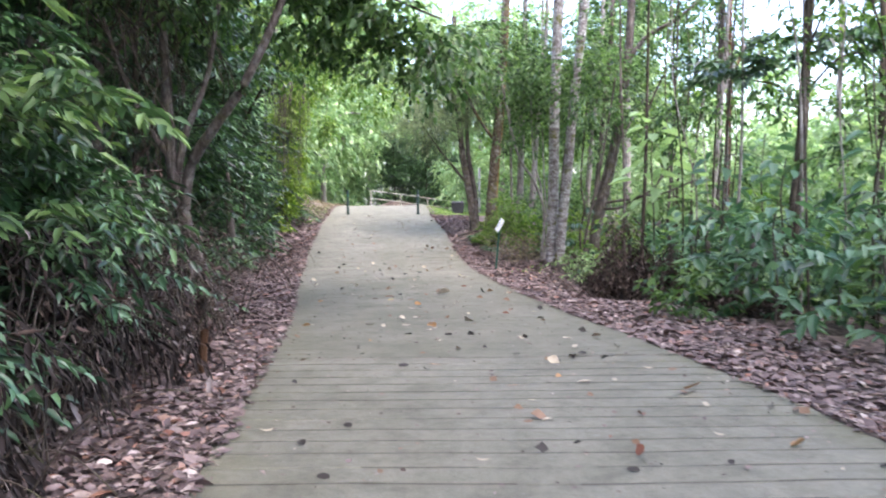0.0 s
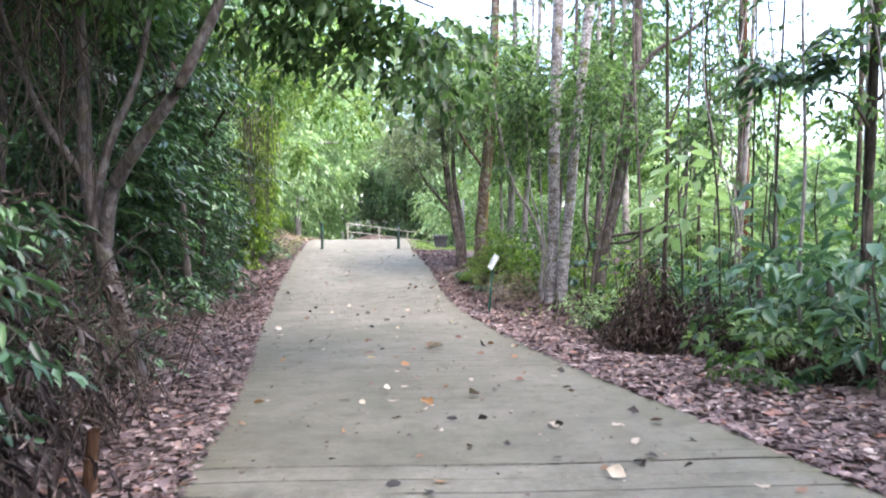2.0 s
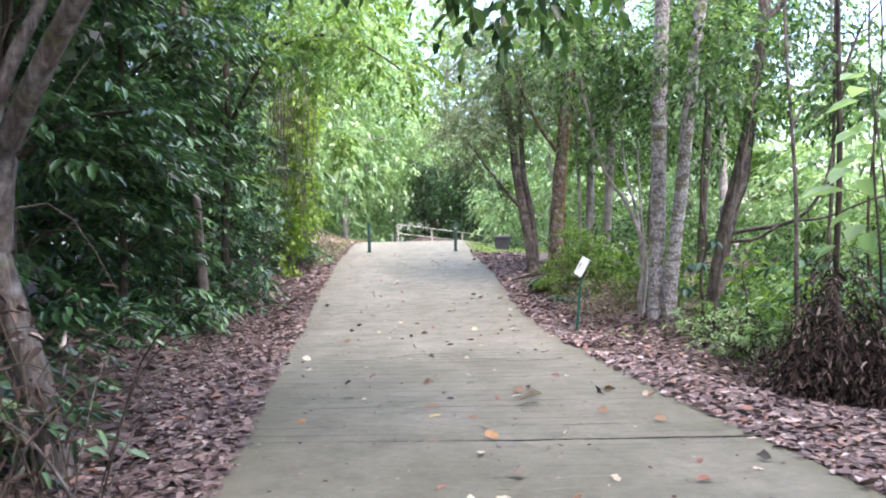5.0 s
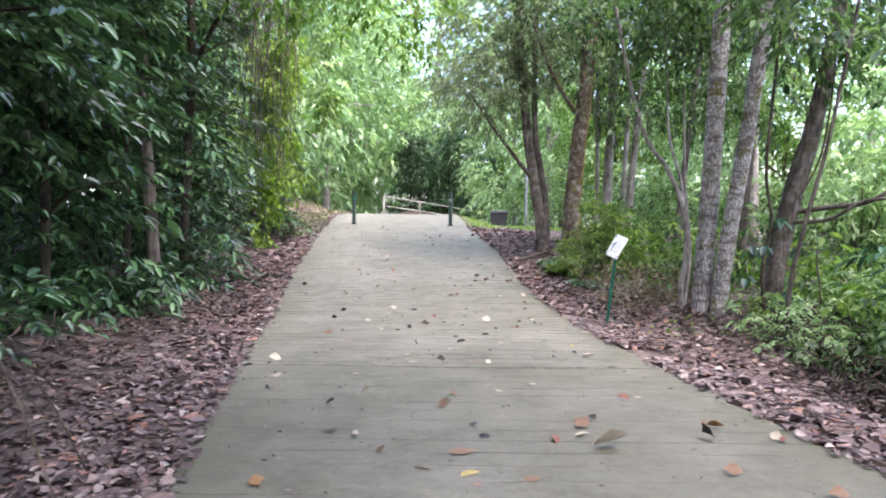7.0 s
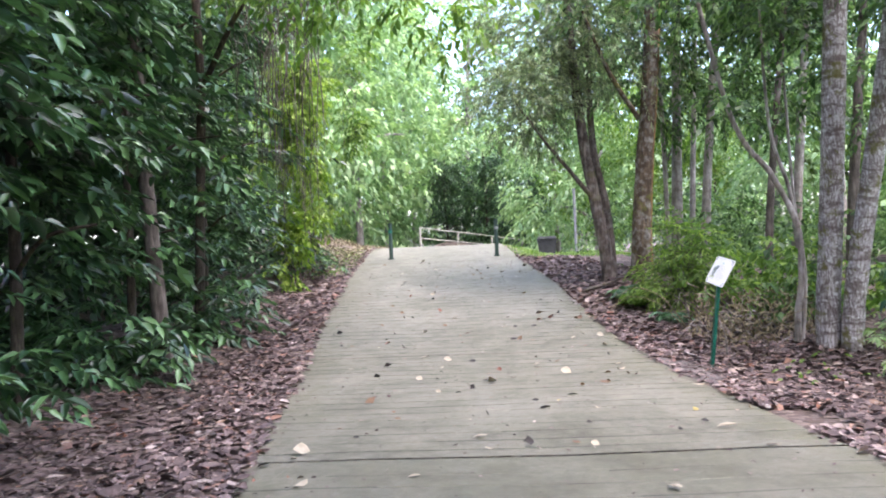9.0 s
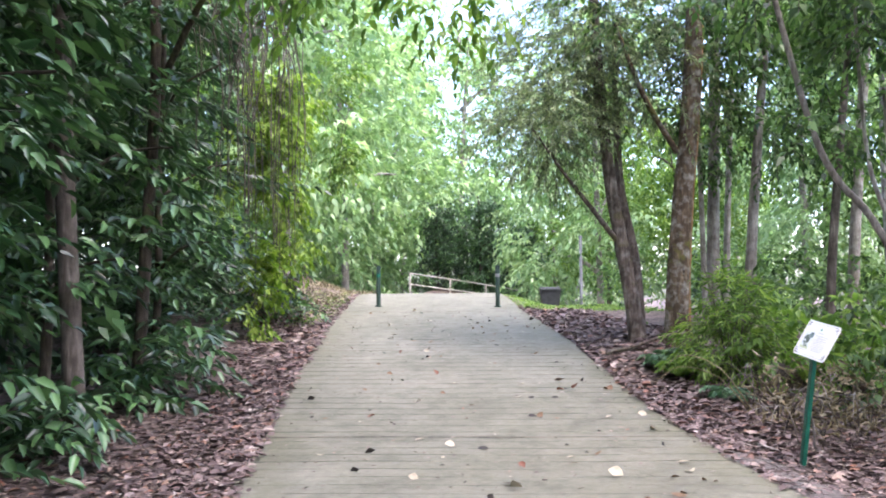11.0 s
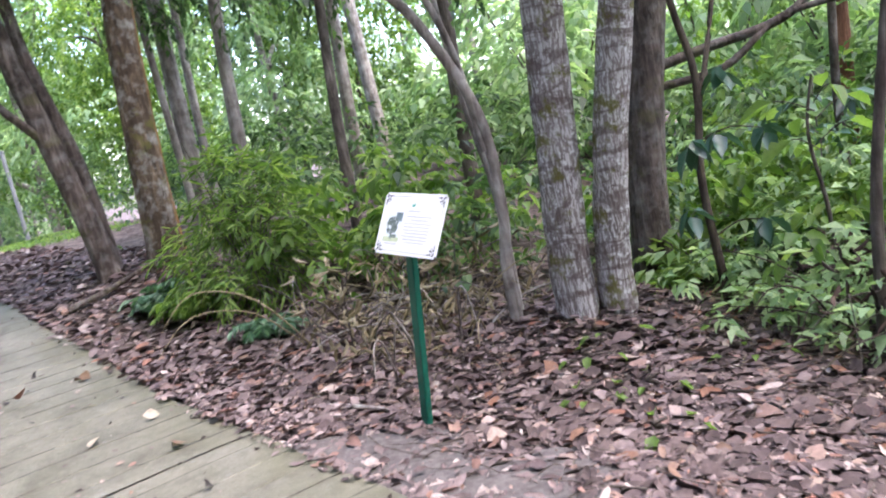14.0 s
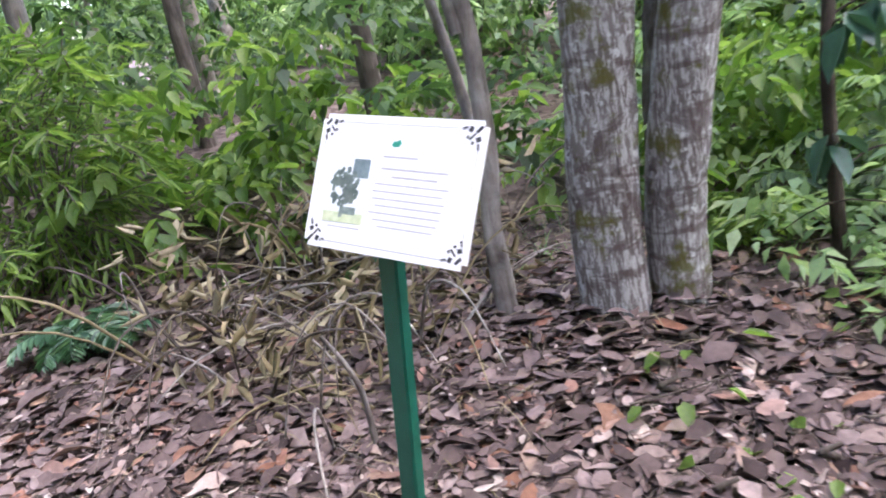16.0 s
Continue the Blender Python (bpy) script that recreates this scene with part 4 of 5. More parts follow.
tree("brown_tree", "smooth brown trunk with a long horizontal branch", 3.72, 19.65, [(0.08, -0.03, 0.8), (0.24, -0.09, 1.7), (0.42, -0.18, 2.5)], 0.15, 0.135, BROWN,
     [([(0.41, -0.175, 2.45), (0.58, -0.26, 3.4), (0.8, -0.38, 5.2), (0.9, -0.4, 7.2), (1.1, -0.5, 9)], 0.135, 0.07), ([(0.78, -0.37, 5.0), (1.3, -0.4, 5.6), (2.0, -0.5, 6.0), (3.2, -0.6, 7.0)], 0.07, 0.03), ([(0.2, -0.06, 1.55), (0.55, -0.35, 1.62), (1.1, -0.75, 1.75), (1.5, -0.95, 2.25), (1.7, -1.05, 3.2)], 0.04, 0.025), ([(0.19, -0.06, 1.42), (0.6, -0.45, 1.46), (1.0, -0.7, 1.72), (1.5, -1.1, 1.8), (2.2, -1.5, 2.1), (2.9, -1.7, 2.0)], 0.032, 0.012), ([(1.0, -0.72, 1.7), (1.35, -0.8, 1.95), (1.75, -0.9, 2.6), (1.85, -0.9, 3.4)], 0.024, 0.014)],
     [(MEDIUM, [(0.5, 0, 9.0, 2.0, 2.0, 1.2, 110), (1.3, -0.5, 4.3, 1.1, 1.0, 0.7, 70), (2.3, -0.7, 3.6, 0.8, 0.8, 0.6, 36)])], seed=62, flare=0.2)
tree("slender_tree", "thin curved grey sapling trunk bending away from a bigger tree", 2.5, 19.82, [(0.0, 0, 0.4), (0.05, -0.02, 0.8), (0.03, -0.01, 1.45), (-0.21, 0.11, 2.1), (-0.49, 0.25, 2.55), (-0.69, 0.35, 3.2), (-1.0, 0.5, 4.8)], 0.042, 0.028, PALEBARK,
     [([(0.03, 0, 1.2), (-0.02, 0.06, 1.9), (-0.2, 0.15, 2.7), (-0.25, 0.2, 4.2)], 0.03, 0.015), ([(0.04, 0, 0.1), (0.16, 0.15, 0.9), (0.1, 0.25, 1.8), (0.05, 0.3, 3.4)], 0.03, 0.014)],
     [(MEDIUM, [(-0.9, 0.5, 4.8, 1.1, 1.1, 0.9, 110), (-0.1, 0.3, 4.3, 0.8, 0.8, 0.7, 60), (-0.5, 0.3, 3.0, 0.5, 0.5, 0.35, 18)])], seed=63)
twisting = tree("slender_tree", "thin dark twisting sapling with broad drooping leaves", 3.35, 18.75, [(-0.05, 0, 0.4), (-0.08, 0.0, 0.9), (0.02, 0.0, 1.5), (-0.05, 0.05, 2.2), (0.1, 0.1, 4)], 0.03, 0.018, DARKBARK,
     [([(0.0, 0, 1.3), (0.35, 0.1, 1.7), (0.75, 0.2, 2.4), (0.9, 0.2, 3.6)], 0.02, 0.012)], [(MEDIUM, [(0.2, 0.1, 3.8, 0.9, 0.9, 0.7, 70)])], seed=64)
tree("slender_tree", "thin grey-brown sapling with rough bark at the verge", 3.12, 17.72, [(0.05, 0, 0.4), (0.08, -0.03, 0.9), (0.2, -0.1, 1.6), (0.4, -0.2, 2.6), (0.7, -0.35, 4.6)], 0.035, 0.02, TWIG,
     [], [(MEDIUM, [(0.2, -0.2, 4.4, 1.0, 1.0, 0.8, 90)])], seed=65)
tree("leaning_tree", "leaning reddish-grey trunk with fine grey-green leaves", 1.0, 24.4, [(-0.1, 0, 0.7), (-0.25, 0, 1.6), (-0.4, 0, 2.6), (-0.55, 0, 4.4), (-0.6, 0, 6.5)], 0.13, 0.07, BROWN,
     [([(-0.2, 0, 1.4), (-0.7, -0.2, 2.0), (-1.1, -0.3, 2.5), (-1.6, -0.4, 3.2)], 0.05, 0.015), ([(0.05, 0.05, 0), (0.0, 0.1, 1.2), (-0.2, 0.2, 2.6), (-0.2, 0.3, 5)], 0.1, 0.05)],
     [(FINELEAF, [(-1.3, -0.3, 3.3, 1.1, 1.1, 0.9, 460), (-0.6, 0, 5.2, 1.6, 1.5, 1.4, 720), (-1.0, 0.4, 4.2, 1.2, 1.2, 1.2, 460), (0.2, -0.3, 4.0, 0.9, 0.9, 1.0, 220)])], seed=66)
tree("mossy_tree", "stout trunk with orange moss along one side", 1.47, 23.9, [(0.03, 0, 0.8), (0.12, 0, 2.0), (0.3, 0, 3.8), (0.5, 0.1, 7), (0.6, 0.1, 9.5)], 0.19, 0.1, GOLD, [([(0.05, 0, 2.8), (-0.5, -0.3, 3.6), (-0.9, -0.4, 4.6)], 0.05, 0.02)],
     [(MEDIUM, [(0.2, -0.2, 5.0, 1.6, 1.5, 1.4, 300), (0.6, 0.1, 9.2, 1.8, 1.8, 1.2, 120)])], seed=67)
for i, (x, y, lean, r) in enumerate(((2.75, 24.6, 0.5, 0.09), (2.5, 25.6, 0.2, 0.12), (3.1, 26.8, 0.3, 0.07), (2.2, 25.0, -0.1, 0.05), (3.5, 23.6, 0.6, 0.07), (4.6, 25.2, 0.5, 0.1), (4.3, 22.4, 0.5, 0.09))):
    tree("pale_tree", "slim straight pale grey trunk in a stand of trees", x, y, [(lean * 0.1, 0, 1.2), (lean * 0.4, 0, 3), (lean, 0.1, 6), (lean * 1.2, 0.2, 9.5)], r, r * 0.55, (PALEBARK, TWIG)[(0, 0, 0, 0, 1, 0, 1)[i]],
         [], [(MEDIUM, [(lean, 0.1, 9.0, 1.5, 1.5, 1.1, 80), (lean * 0.7, -0.2, 5.2, 1.2, 1.1, 1.1, 150), (lean * 0.5, -0.3, 3.4, 0.9, 0.8, 0.7, 60)])], seed=70 + i, group="stand of slim trees")
for i, (x, y, lean, r, h, bark) in enumerate(((7.7, 14.0, 0.1, 0.1, 9, DARKBARK), (8.3, 14.6, 0.3, 0.07, 8, DARKBARK), (4.22, 11.3, 0.1, 0.028, 7, PALEBARK), (5.05, 11.5, 0.35, 0.05, 8, DARKBARK), (3.9, 15.4, 0.15, 0.045, 8, DARKBARK), (3.7, 16.0, -0.1, 0.035, 7, BROWN), (6.2, 13.8, 0.3, 0.05, 9, DARKBARK),
                                               (5.6, 16.6, 0.5, 0.06, 9, PALEBARK), (6.4, 18.5, 0.2, 0.08, 10, TWIG), (5.2, 8.4, 0.2, 0.04, 7, BROWN), (7.0, 10.2, 0.0, 0.07, 9, DARKBARK),
                                               (9.6, 19.5, 0.3, 0.09, 11, PALEBARK), (7.1, 19.8, 0.1, 0.1, 10, RED), (5.4, 19.0, 0.3, 0.04, 8, BROWN), (4.7, 6.6, 0.2, 0.035, 6, TWIG))):
    tree("slender_tree", "thin forest sapling with sparse leaves", x, y, [(lean * 0.1, 0.02, 1.2), (lean * 0.35, -0.05, h * 0.35), (lean * 0.8, 0.1, h * 0.65), (lean, 0.1, h)], r, r * 0.45, bark,
         [([(lean * 0.5, 0, h * 0.45), (lean * 0.5 + 0.4, 0.2, h * 0.55), (lean * 0.5 + 0.8, 0.3, h * 0.6)], r * 0.5, 0.008)],
         [(MEDIUM if i % 3 else LIGHTLEAF, [(lean * 0.5 + 0.4, 0.2, h * 0.5, 0.9, 0.8, 0.7, 12 if 3 < i < 8 else 22), (lean, 0, h * 0.75, 1.0, 1.0, 0.9, 14 if 3 < i < 8 else 22), (lean, 0.1, h, 1.2, 1.2, 0.8, 12 if 3 < i < 8 else 20)])], seed=90 + i, group="saplings on the downhill side")

tree("slender_tree", "dark slim tree with a low crown of dark leaves", 5.3, 11.9, [(0.05, 0, 1.5), (0.1, 0, 3.2), (0.25, 0, 5.5), (0.3, 0, 8)], 0.075, 0.04, DARKBARK,
     [([(0.1, 0, 2.9), (-0.3, -0.2, 3.3), (-0.8, -0.3, 3.4)], 0.025, 0.01), ([(0.1, 0, 3.2), (0.5, -0.2, 3.7), (0.9, -0.2, 3.8)], 0.025, 0.01)],
     [(BROADLEAF, [(-0.5, -0.2, 3.5, 0.7, 0.6, 0.4, 26), (0.5, -0.1, 3.9, 0.8, 0.7, 0.45, 30), (0.3, 0, 5.6, 1.0, 0.9, 0.8, 40)])], seed=110)
shrub("bamboo_bush", "arching bush of narrow bright green leaves behind the sign", 1.72, 22.3, BAMBOO, [(0, 0, 0.55, 0.42, 0.6, 0.4, 150), (0.05, 0.1, 0.95, 0.36, 0.5, 0.3, 75), (-0.1, -0.5, 0.35, 0.36, 0.4, 0.26, 60), (-0.2, 0.7, 0.45, 0.3, 0.4, 0.35, 50)], 121, 12, 1.4, r=0.008)


def fern_clump(name, label, x, y, n, length, material, seed, leaflet=0.09, lift=1.0, category="fern", group=""):
    """Arching fronds from one crown, each with two rows of leaflets."""
    rng = np.random.RandomState(seed)
    base = thing(name, (x, y, gz(x, y)), label, category, group)
    meshes = []
    for i in range(n):
        a = 6.283 * (i + 0.5 * rng.rand()) / n
        l, h = length * rng.uniform(0.7, 1.1), lift * rng.uniform(0.5, 1.1)
        c, s = math.cos(a), math.sin(a)
        line = curve_through([(0, 0, 0), (0.3 * l * c, 0.3 * l * s, 0.6 * h * l), (0.7 * l * c, 0.7 * l * s, 0.75 * h * l), (l * c, l * s, 0.45 * h * l)], 8)
        k = len(line)
        way = unit(np.gradient(line, axis=0))
        side = unit(np.cross(way, np.array([0, 0, 1.0])))
        size = leaflet * np.sin(np.pi * np.linspace(0.12, 0.97, k)) + 0.02
        for sg in (1, -1):
            meshes.append(leaf_blades(line, way * 0.45 + sg * side + 0.1 * rng.randn(k, 3), np.array([0, 0, 1.0]) + 0.2 * rng.randn(k, 3), size, size * 0.3, 0.2, 0.3))
        meshes.append(tube([line[0], line[k // 3], line[2 * k // 3], line[-1]], 0.005, 0.002, 4, 3, 0))
        v, f = join(*meshes[-3:])
        mesh_part("frond", v, f, material, base)
    return base


def dry_heap(x, y, label, seed, tall):
    rng = np.random.RandomState(seed)
    base = thing("dry_fern", (x, y, gz(x, y)), label, "fern")
    n = 520
    a, q = rng.rand(n) * 6.283, np.sqrt(rng.rand(n))
    pos = np.stack([0.42 * q * np.cos(a), 0.45 * q * np.sin(a), tall * (1 - 0.75 * q ** 1.5) * rng.uniform(0.35, 1, n)], 1)
    out = np.stack([np.cos(a), np.sin(a), rng.uniform(-0.8, 0.3, n)], 1)
    v, f = sprays(rng, pos, out, 0.28, 8, 0.08, 0.02, sag=1.0)
    mesh_part("dead_fronds", v, f, DRY, base)
    v, f = tube([(0, 0, -0.05), (0.03, 0, 0.5), (0.0, 0.03, 1.1)], 0.06, 0.03, 8, 4, 0.15)
    mesh_part("stump", v, f, BROWN, base)


dry_heap(3.15, 13.7, "shaggy clump of dead brown fern fronds", 131, 1.75)
dry_heap(3.75, 13.0, "low heap of dead brown fronds", 132, 1.0)
dry_heap(3.45, 14.5, "low sprawling heap of dead fern fronds", 133, 0.8)
dry_heap(4.0, 11.9, "flat heap of withered fern fronds on the litter", 134, 0.55)
dry_heap(4.1, 10.4, "small heap of withered fern fronds on the litter", 135, 0.45)


def big_leaf_sapling(x, y, h, n, size, label, seed, mat, low=0.45):
    """A sapling whose few large leaves can be told apart."""
    rng = np.random.RandomState(seed)
    base = thing("broadleaf_sapling", (x, y, gz(x, y)), label, "sapling")
    v, f = tube([(0, 0, -0.05), (0.03, 0.02, h * 0.4), (-0.02, 0.05, h * 0.75), (0.02, 0.0, h)], 0.018, 0.007, 7, 5, 0.1, 0, rng)
    mesh_part("stem", v, f, TWIG, base, soft=True)
    shapes = []
    for j in range(4):
        t = np.array([[0, 0, 0.0]])
        v, f = leaf_blades(t, np.array([[1.0, 0, -0.1]]), np.array([[0, 0.15 * j, 1.0]]), size, size * 0.62, 0.18, 0.2 + 0.1 * j)
        shapes.append(mesh_of("leaf", v, f))
        shapes[-1].materials.append(mat)
    for i in range(n):
        a, z = i * 2.4 + rng.rand() * 0.5, h * (low + (1 - low) * (i + 0.5) / n)
        r = 0.12 + 1.1 * size * rng.rand() * (1.35 - z / h)
        ob = new("leaf", shapes[i % 4])
        ob.parent = base
        k = 0.7 + 0.5 * rng.rand()
        ob.matrix_basis = Matrix.Translation((r * math.cos(a), r * math.sin(a), z)) @ Matrix.Rotation(a, 4, "Z") @ Matrix.Rotation(rng.uniform(-0.35, 0.3), 4, "Y") @ Matrix.Diagonal((k, k, k, 1))
        v, f = tube([(0, 0, z - 0.1), (0.6 * r * math.cos(a), 0.6 * r * math.sin(a), z - 0.02), (r * math.cos(a), r * math.sin(a), z)], 0.004, 0.003, 4, 3, 0)
        mesh_part("petiole", v, f, TWIG, base)


big_leaf_sapling(3.76, 14.1, 3.4, 26, 0.4, "tall sapling with large pale green leaves", 141, PALE)
big_leaf_sapling(4.3, 12.2, 2.4, 20, 0.28, "sapling with large blue-green leaves", 142, BLUEGREEN)
for i, (x, y, h, n, size) in enumerate(((3.9, 9.2, 1.5, 14, 0.22), (4.5, 10.4, 2.1, 18, 0.26), (3.7, 11.4, 1.2, 12, 0.2), (4.1, 13.0, 1.7, 16, 0.28), (5.0, 9.0, 2.3, 18, 0.24), (4.2, 7.4, 1.3, 13, 0.2), (5.2, 12.8, 2.8, 22, 0.3))):
    big_leaf_sapling(x, y, h, n, size, "young sapling with broad blue-green leaves", 180 + i, (BLUEGREEN, BLUEGREEN, MIDGREEN)[i % 3])
stems = np.random.RandomState(190)
for i in range(22):
    x, y, h = stems.uniform(4.0, 8.5), stems.uniform(8.5, 18.5), stems.uniform(4, 8)
    tree("thin_sapling", "very thin straight sapling stem in the undergrowth", x, y, [(0.1 * stems.randn(), 0, h * 0.3), (0.2 * stems.randn(), 0.1, h * 0.65), (0.3 * stems.randn(), 0.1, h)], stems.uniform(0.014, 0.03), 0.009, (PALEBARK, TWIG, DARKBARK)[i % 3],
         [], [(MEDIUM, [(0.1, 0, h * 0.95, 0.6, 0.6, 0.5, 7), (0, 0, h * 0.5, 0.4, 0.4, 0.5, 6)])], seed=700 + i, sides=7, group="thin sapling stems")
big_leaf_sapling(4.6, 14.2, 2.6, 20, 0.28, "sapling with large pale leaves in the undergrowth", 143, PALE)


def hanging_leaves(base, spots, size, mat, seed):
    """A few large drooping leaves on short twigs of a sapling: (from, to) of each twig."""
    rng = np.random.RandomState(seed)
    for a, b in spots:
        v, f = tube([a, ((a[0] + b[0]) / 2, (a[1] + b[1]) / 2, (a[2] + b[2]) / 2 + 0.05), b], 0.006, 0.003, 5, 4, 0.08, 0, rng)
        mesh_part("twig", v, f, DARKBARK, base)
        for i in range(5):
            w = i * 1.26 + rng.rand()
            v, f = leaf_blades(np.array([b]) + 0.02 * rng.randn(1, 3), np.array([[math.cos(w), math.sin(w), rng.uniform(-1.4, -0.3)]]), np.array([[0.2 * rng.randn(), 0.2 * rng.randn(), 1.0]]), size * rng.uniform(0.8, 1.15), size * 0.55, 0.2, 0.3)
            mesh_part("leaf", v, f, mat, base)


hanging_leaves(twisting, [((-0.08, 0, 0.95), (-0.3, -0.12, 1.12)), ((-0.07, 0, 1.0), (-0.14, -0.2, 1.14)), ((-0.05, 0, 1.1), (0.25, -0.25, 1.1)), ((-0.03, 0, 1.3), (0.12, -0.1, 1.5)), ((-0.06, 0, 0.6), (-0.35, -0.1, 0.72)), ((-0.06, 0, 0.5), (0.2, -0.2, 0.55))], 0.17, DARKLEAF, 144)
big_leaf_sapling(3.82, 18.3, 1.4, 9, 0.22, "small sapling with bright broad leaves", 145, BRIGHT, 0.7)
for i, (x, y) in enumerate(((3.05, 18.55), (2.55, 19.0), (2.28, 18.95), (2.2, 18.42), (1.92, 18.6), (2.75, 18.2), (1.75, 18.0))):
    big_leaf_sapling(x, y, 0.1, 5, 0.085, "tiny bright green seedling among dead leaves", 160 + i, BRIGHT, 0.5)

for i, (x, y, s) in enumerate(((4.1, 19.0, 0.5), (1.0, 22.9, 0.35), (2.6, 22.2, 0.7), (3.2, 21.4, 0.8), (4.6, 20.6, 0.8), (4.4, 17.6, 0.7), (3.9, 16.4, 0.6), (1.35, 21.3, 0.3), (1.1, 22.4, 0.35), (4.5, 18.5, 0.6), (5.0, 19.2, 0.7), (3.6, 19.3, 0.4))):
    fern_clump("fern", "green fern with arching fronds on the forest floor", x, y, 11, s, (MIDGREEN, BLUEGREEN, BRIGHT)[i % 3], 150 + i, 0.1, 0.9, group="ferns under the trees")


def undergrowth(label, boxes, kind, seed):
    """Low green plants nobody could count: (x0, x1, y0, y1, height, number)."""
    rng = np.random.RandomState(seed)
    ps, os = [], []
    for x0, x1, y0, y1, h, n in boxes:
        x, y = rng.uniform(x0, x1, n), rng.uniform(y0, y1, n)
        knots = np.stack([rng.uniform(x0, x1, n // 12 + 2), rng.uniform(y0, y1, n // 12 + 2)], 1)
        pick = knots[rng.randint(len(knots), size=n)]
        x, y = pick[:, 0] + 0.22 * rng.randn(n), pick[:, 1] + 0.22 * rng.randn(n)
        tall = np.repeat(1, n) * (0.45 + 0.55 * np.sin(pick[:, 0] * 5.1 + pick[:, 1] * 3.7) ** 2)
        z = ground_z(x, y) + 0.04 + h * tall * rng.rand(n) ** 0.8
        ps.append(np.stack([x, y, z], 1))
        os.append(np.stack([rng.randn(n), rng.randn(n), rng.uniform(-0.1, 0.7, n)], 1))
    p, o = np.concatenate(ps), np.concatenate(os)
    got = sprays(rng, p, o, *kind.args, fine=kind.fine, stems=True, **kind.more)
    v, f = join((got[0], got[1]))
    ob = mesh_part("undergrowth", v, f, kind.material)
    tagged(ob, label, "undergrowth", kind="stuff")


undergrowth("blue-green broad-leaved undergrowth beside the path", [(3.6, 9, 4, 12, 1.4, 480), (3.9, 9, 12, 18, 1.4, 600), (5.0, 10, 17.2, 23, 1.2, 160)], BLUELEAF, 171)
undergrowth("mid green leafy undergrowth under the trees", [(3.5, 9, 2, 12, 1.5, 430), (2.9, 4.2, 9.5, 13, 0.6, 90), (3.3, 4.6, 14.6, 17, 0.8, 170), (2.4, 9, 20.5, 30, 1.5, 760), (4.6, 11, 10, 22, 2.0, 560), (1.5, 6, 26, 34, 1.6, 500)], MEDIUM, 172)
# the leaf colour itself is whitened here for sky light on glossy leaves
undergrowth("small-leaved undergrowth, paled to look lit by the sky", [(3.1, 4.4, 17.6, 19.3, 0.45, 170), (3.0, 3.9, 16.6, 17.9, 0.6, 120), (4.0, 7, 16.5, 20.5, 1.1, 620), (6, 10, 14, 22, 1.9, 480), (4.2, 9, 8, 14, 1.5, 240)], LOWPALE, 175)
# dark leaf kind stands in for the shaded gaps low in the hedge
undergrowth("dark-coloured leaves painting the shade low in the hedge", [(4.3, 8, 5, 12, 1.7, 170)], BROADLEAF, 176)
# bright leaf kind stands in for light falling on the plants
undergrowth("leafy plants coloured bright green to look lit from above", [(4.2, 9, 16.8, 20.5, 1.0, 500), (3.7, 5.5, 16.5, 20, 0.9, 200), (4.2, 7.5, 15.5, 20, 1.3, 160), (6, 14, 8, 24, 2.2, 800), (2.0, 4.5, 20.6, 23, 1.1, 200)], LIGHTLEAF, 173)
undergrowth("dark green undergrowth at the foot of the trees", [(-8, -5.1, 12, 22, 0.9, 420), (-9, -5.2, 22, 30, 1.2, 350), (-9, -4.4, 1, 12, 1.6, 500)], BROADLEAF, 174)

# ---- the woods behind ----
def far_tree(name, label, kind, bark, h, spread, n, seed, low=0.3):
    rng = np.random.RandomState(seed)
    base = thing(name, (0, 0, 0), label, "tree", "trees of the surrounding forest")
    v, f = tube([(0, 0, -0.3), (0.1, 0, h * 0.3), (0.2 * rng.randn(), 0.2, h * 0.6), (0.4 * rng.randn(), 0.3 * rng.randn(), h * 0.95)], 0.011 * h, 0.004 * h, 8, 4, 0.08, 0.2, rng)
    mesh_part("trunk", v, f, bark, base, soft=True)
    blobs = []
    for i in range(9):
        a, z = i * 2.4, low + (0.97 - low) * (i + 0.4) / 9
        r = spread * (0.55 if i < 8 else 0.1) * rng.uniform(0.6, 1.1)
        blobs.append((r * math.cos(a), r * math.sin(a), h * z, spread * 0.55, spread * 0.55, h * 0.12, n // 9))
        if i % 2 == 0:
            v, f = tube([(0, 0, h * z - 0.8), (0.5 * r * math.cos(a), 0.5 * r * math.sin(a), h * z - 0.1), (r * math.cos(a), r * math.sin(a), h * z)], 0.008 * h, 0.002 * h, 6, 3, 0.08, 0, rng)
            mesh_part("limb", v, f, bark, base, soft=True)
    crown(base, kind, blobs, seed + 3, stems=False)
    return base


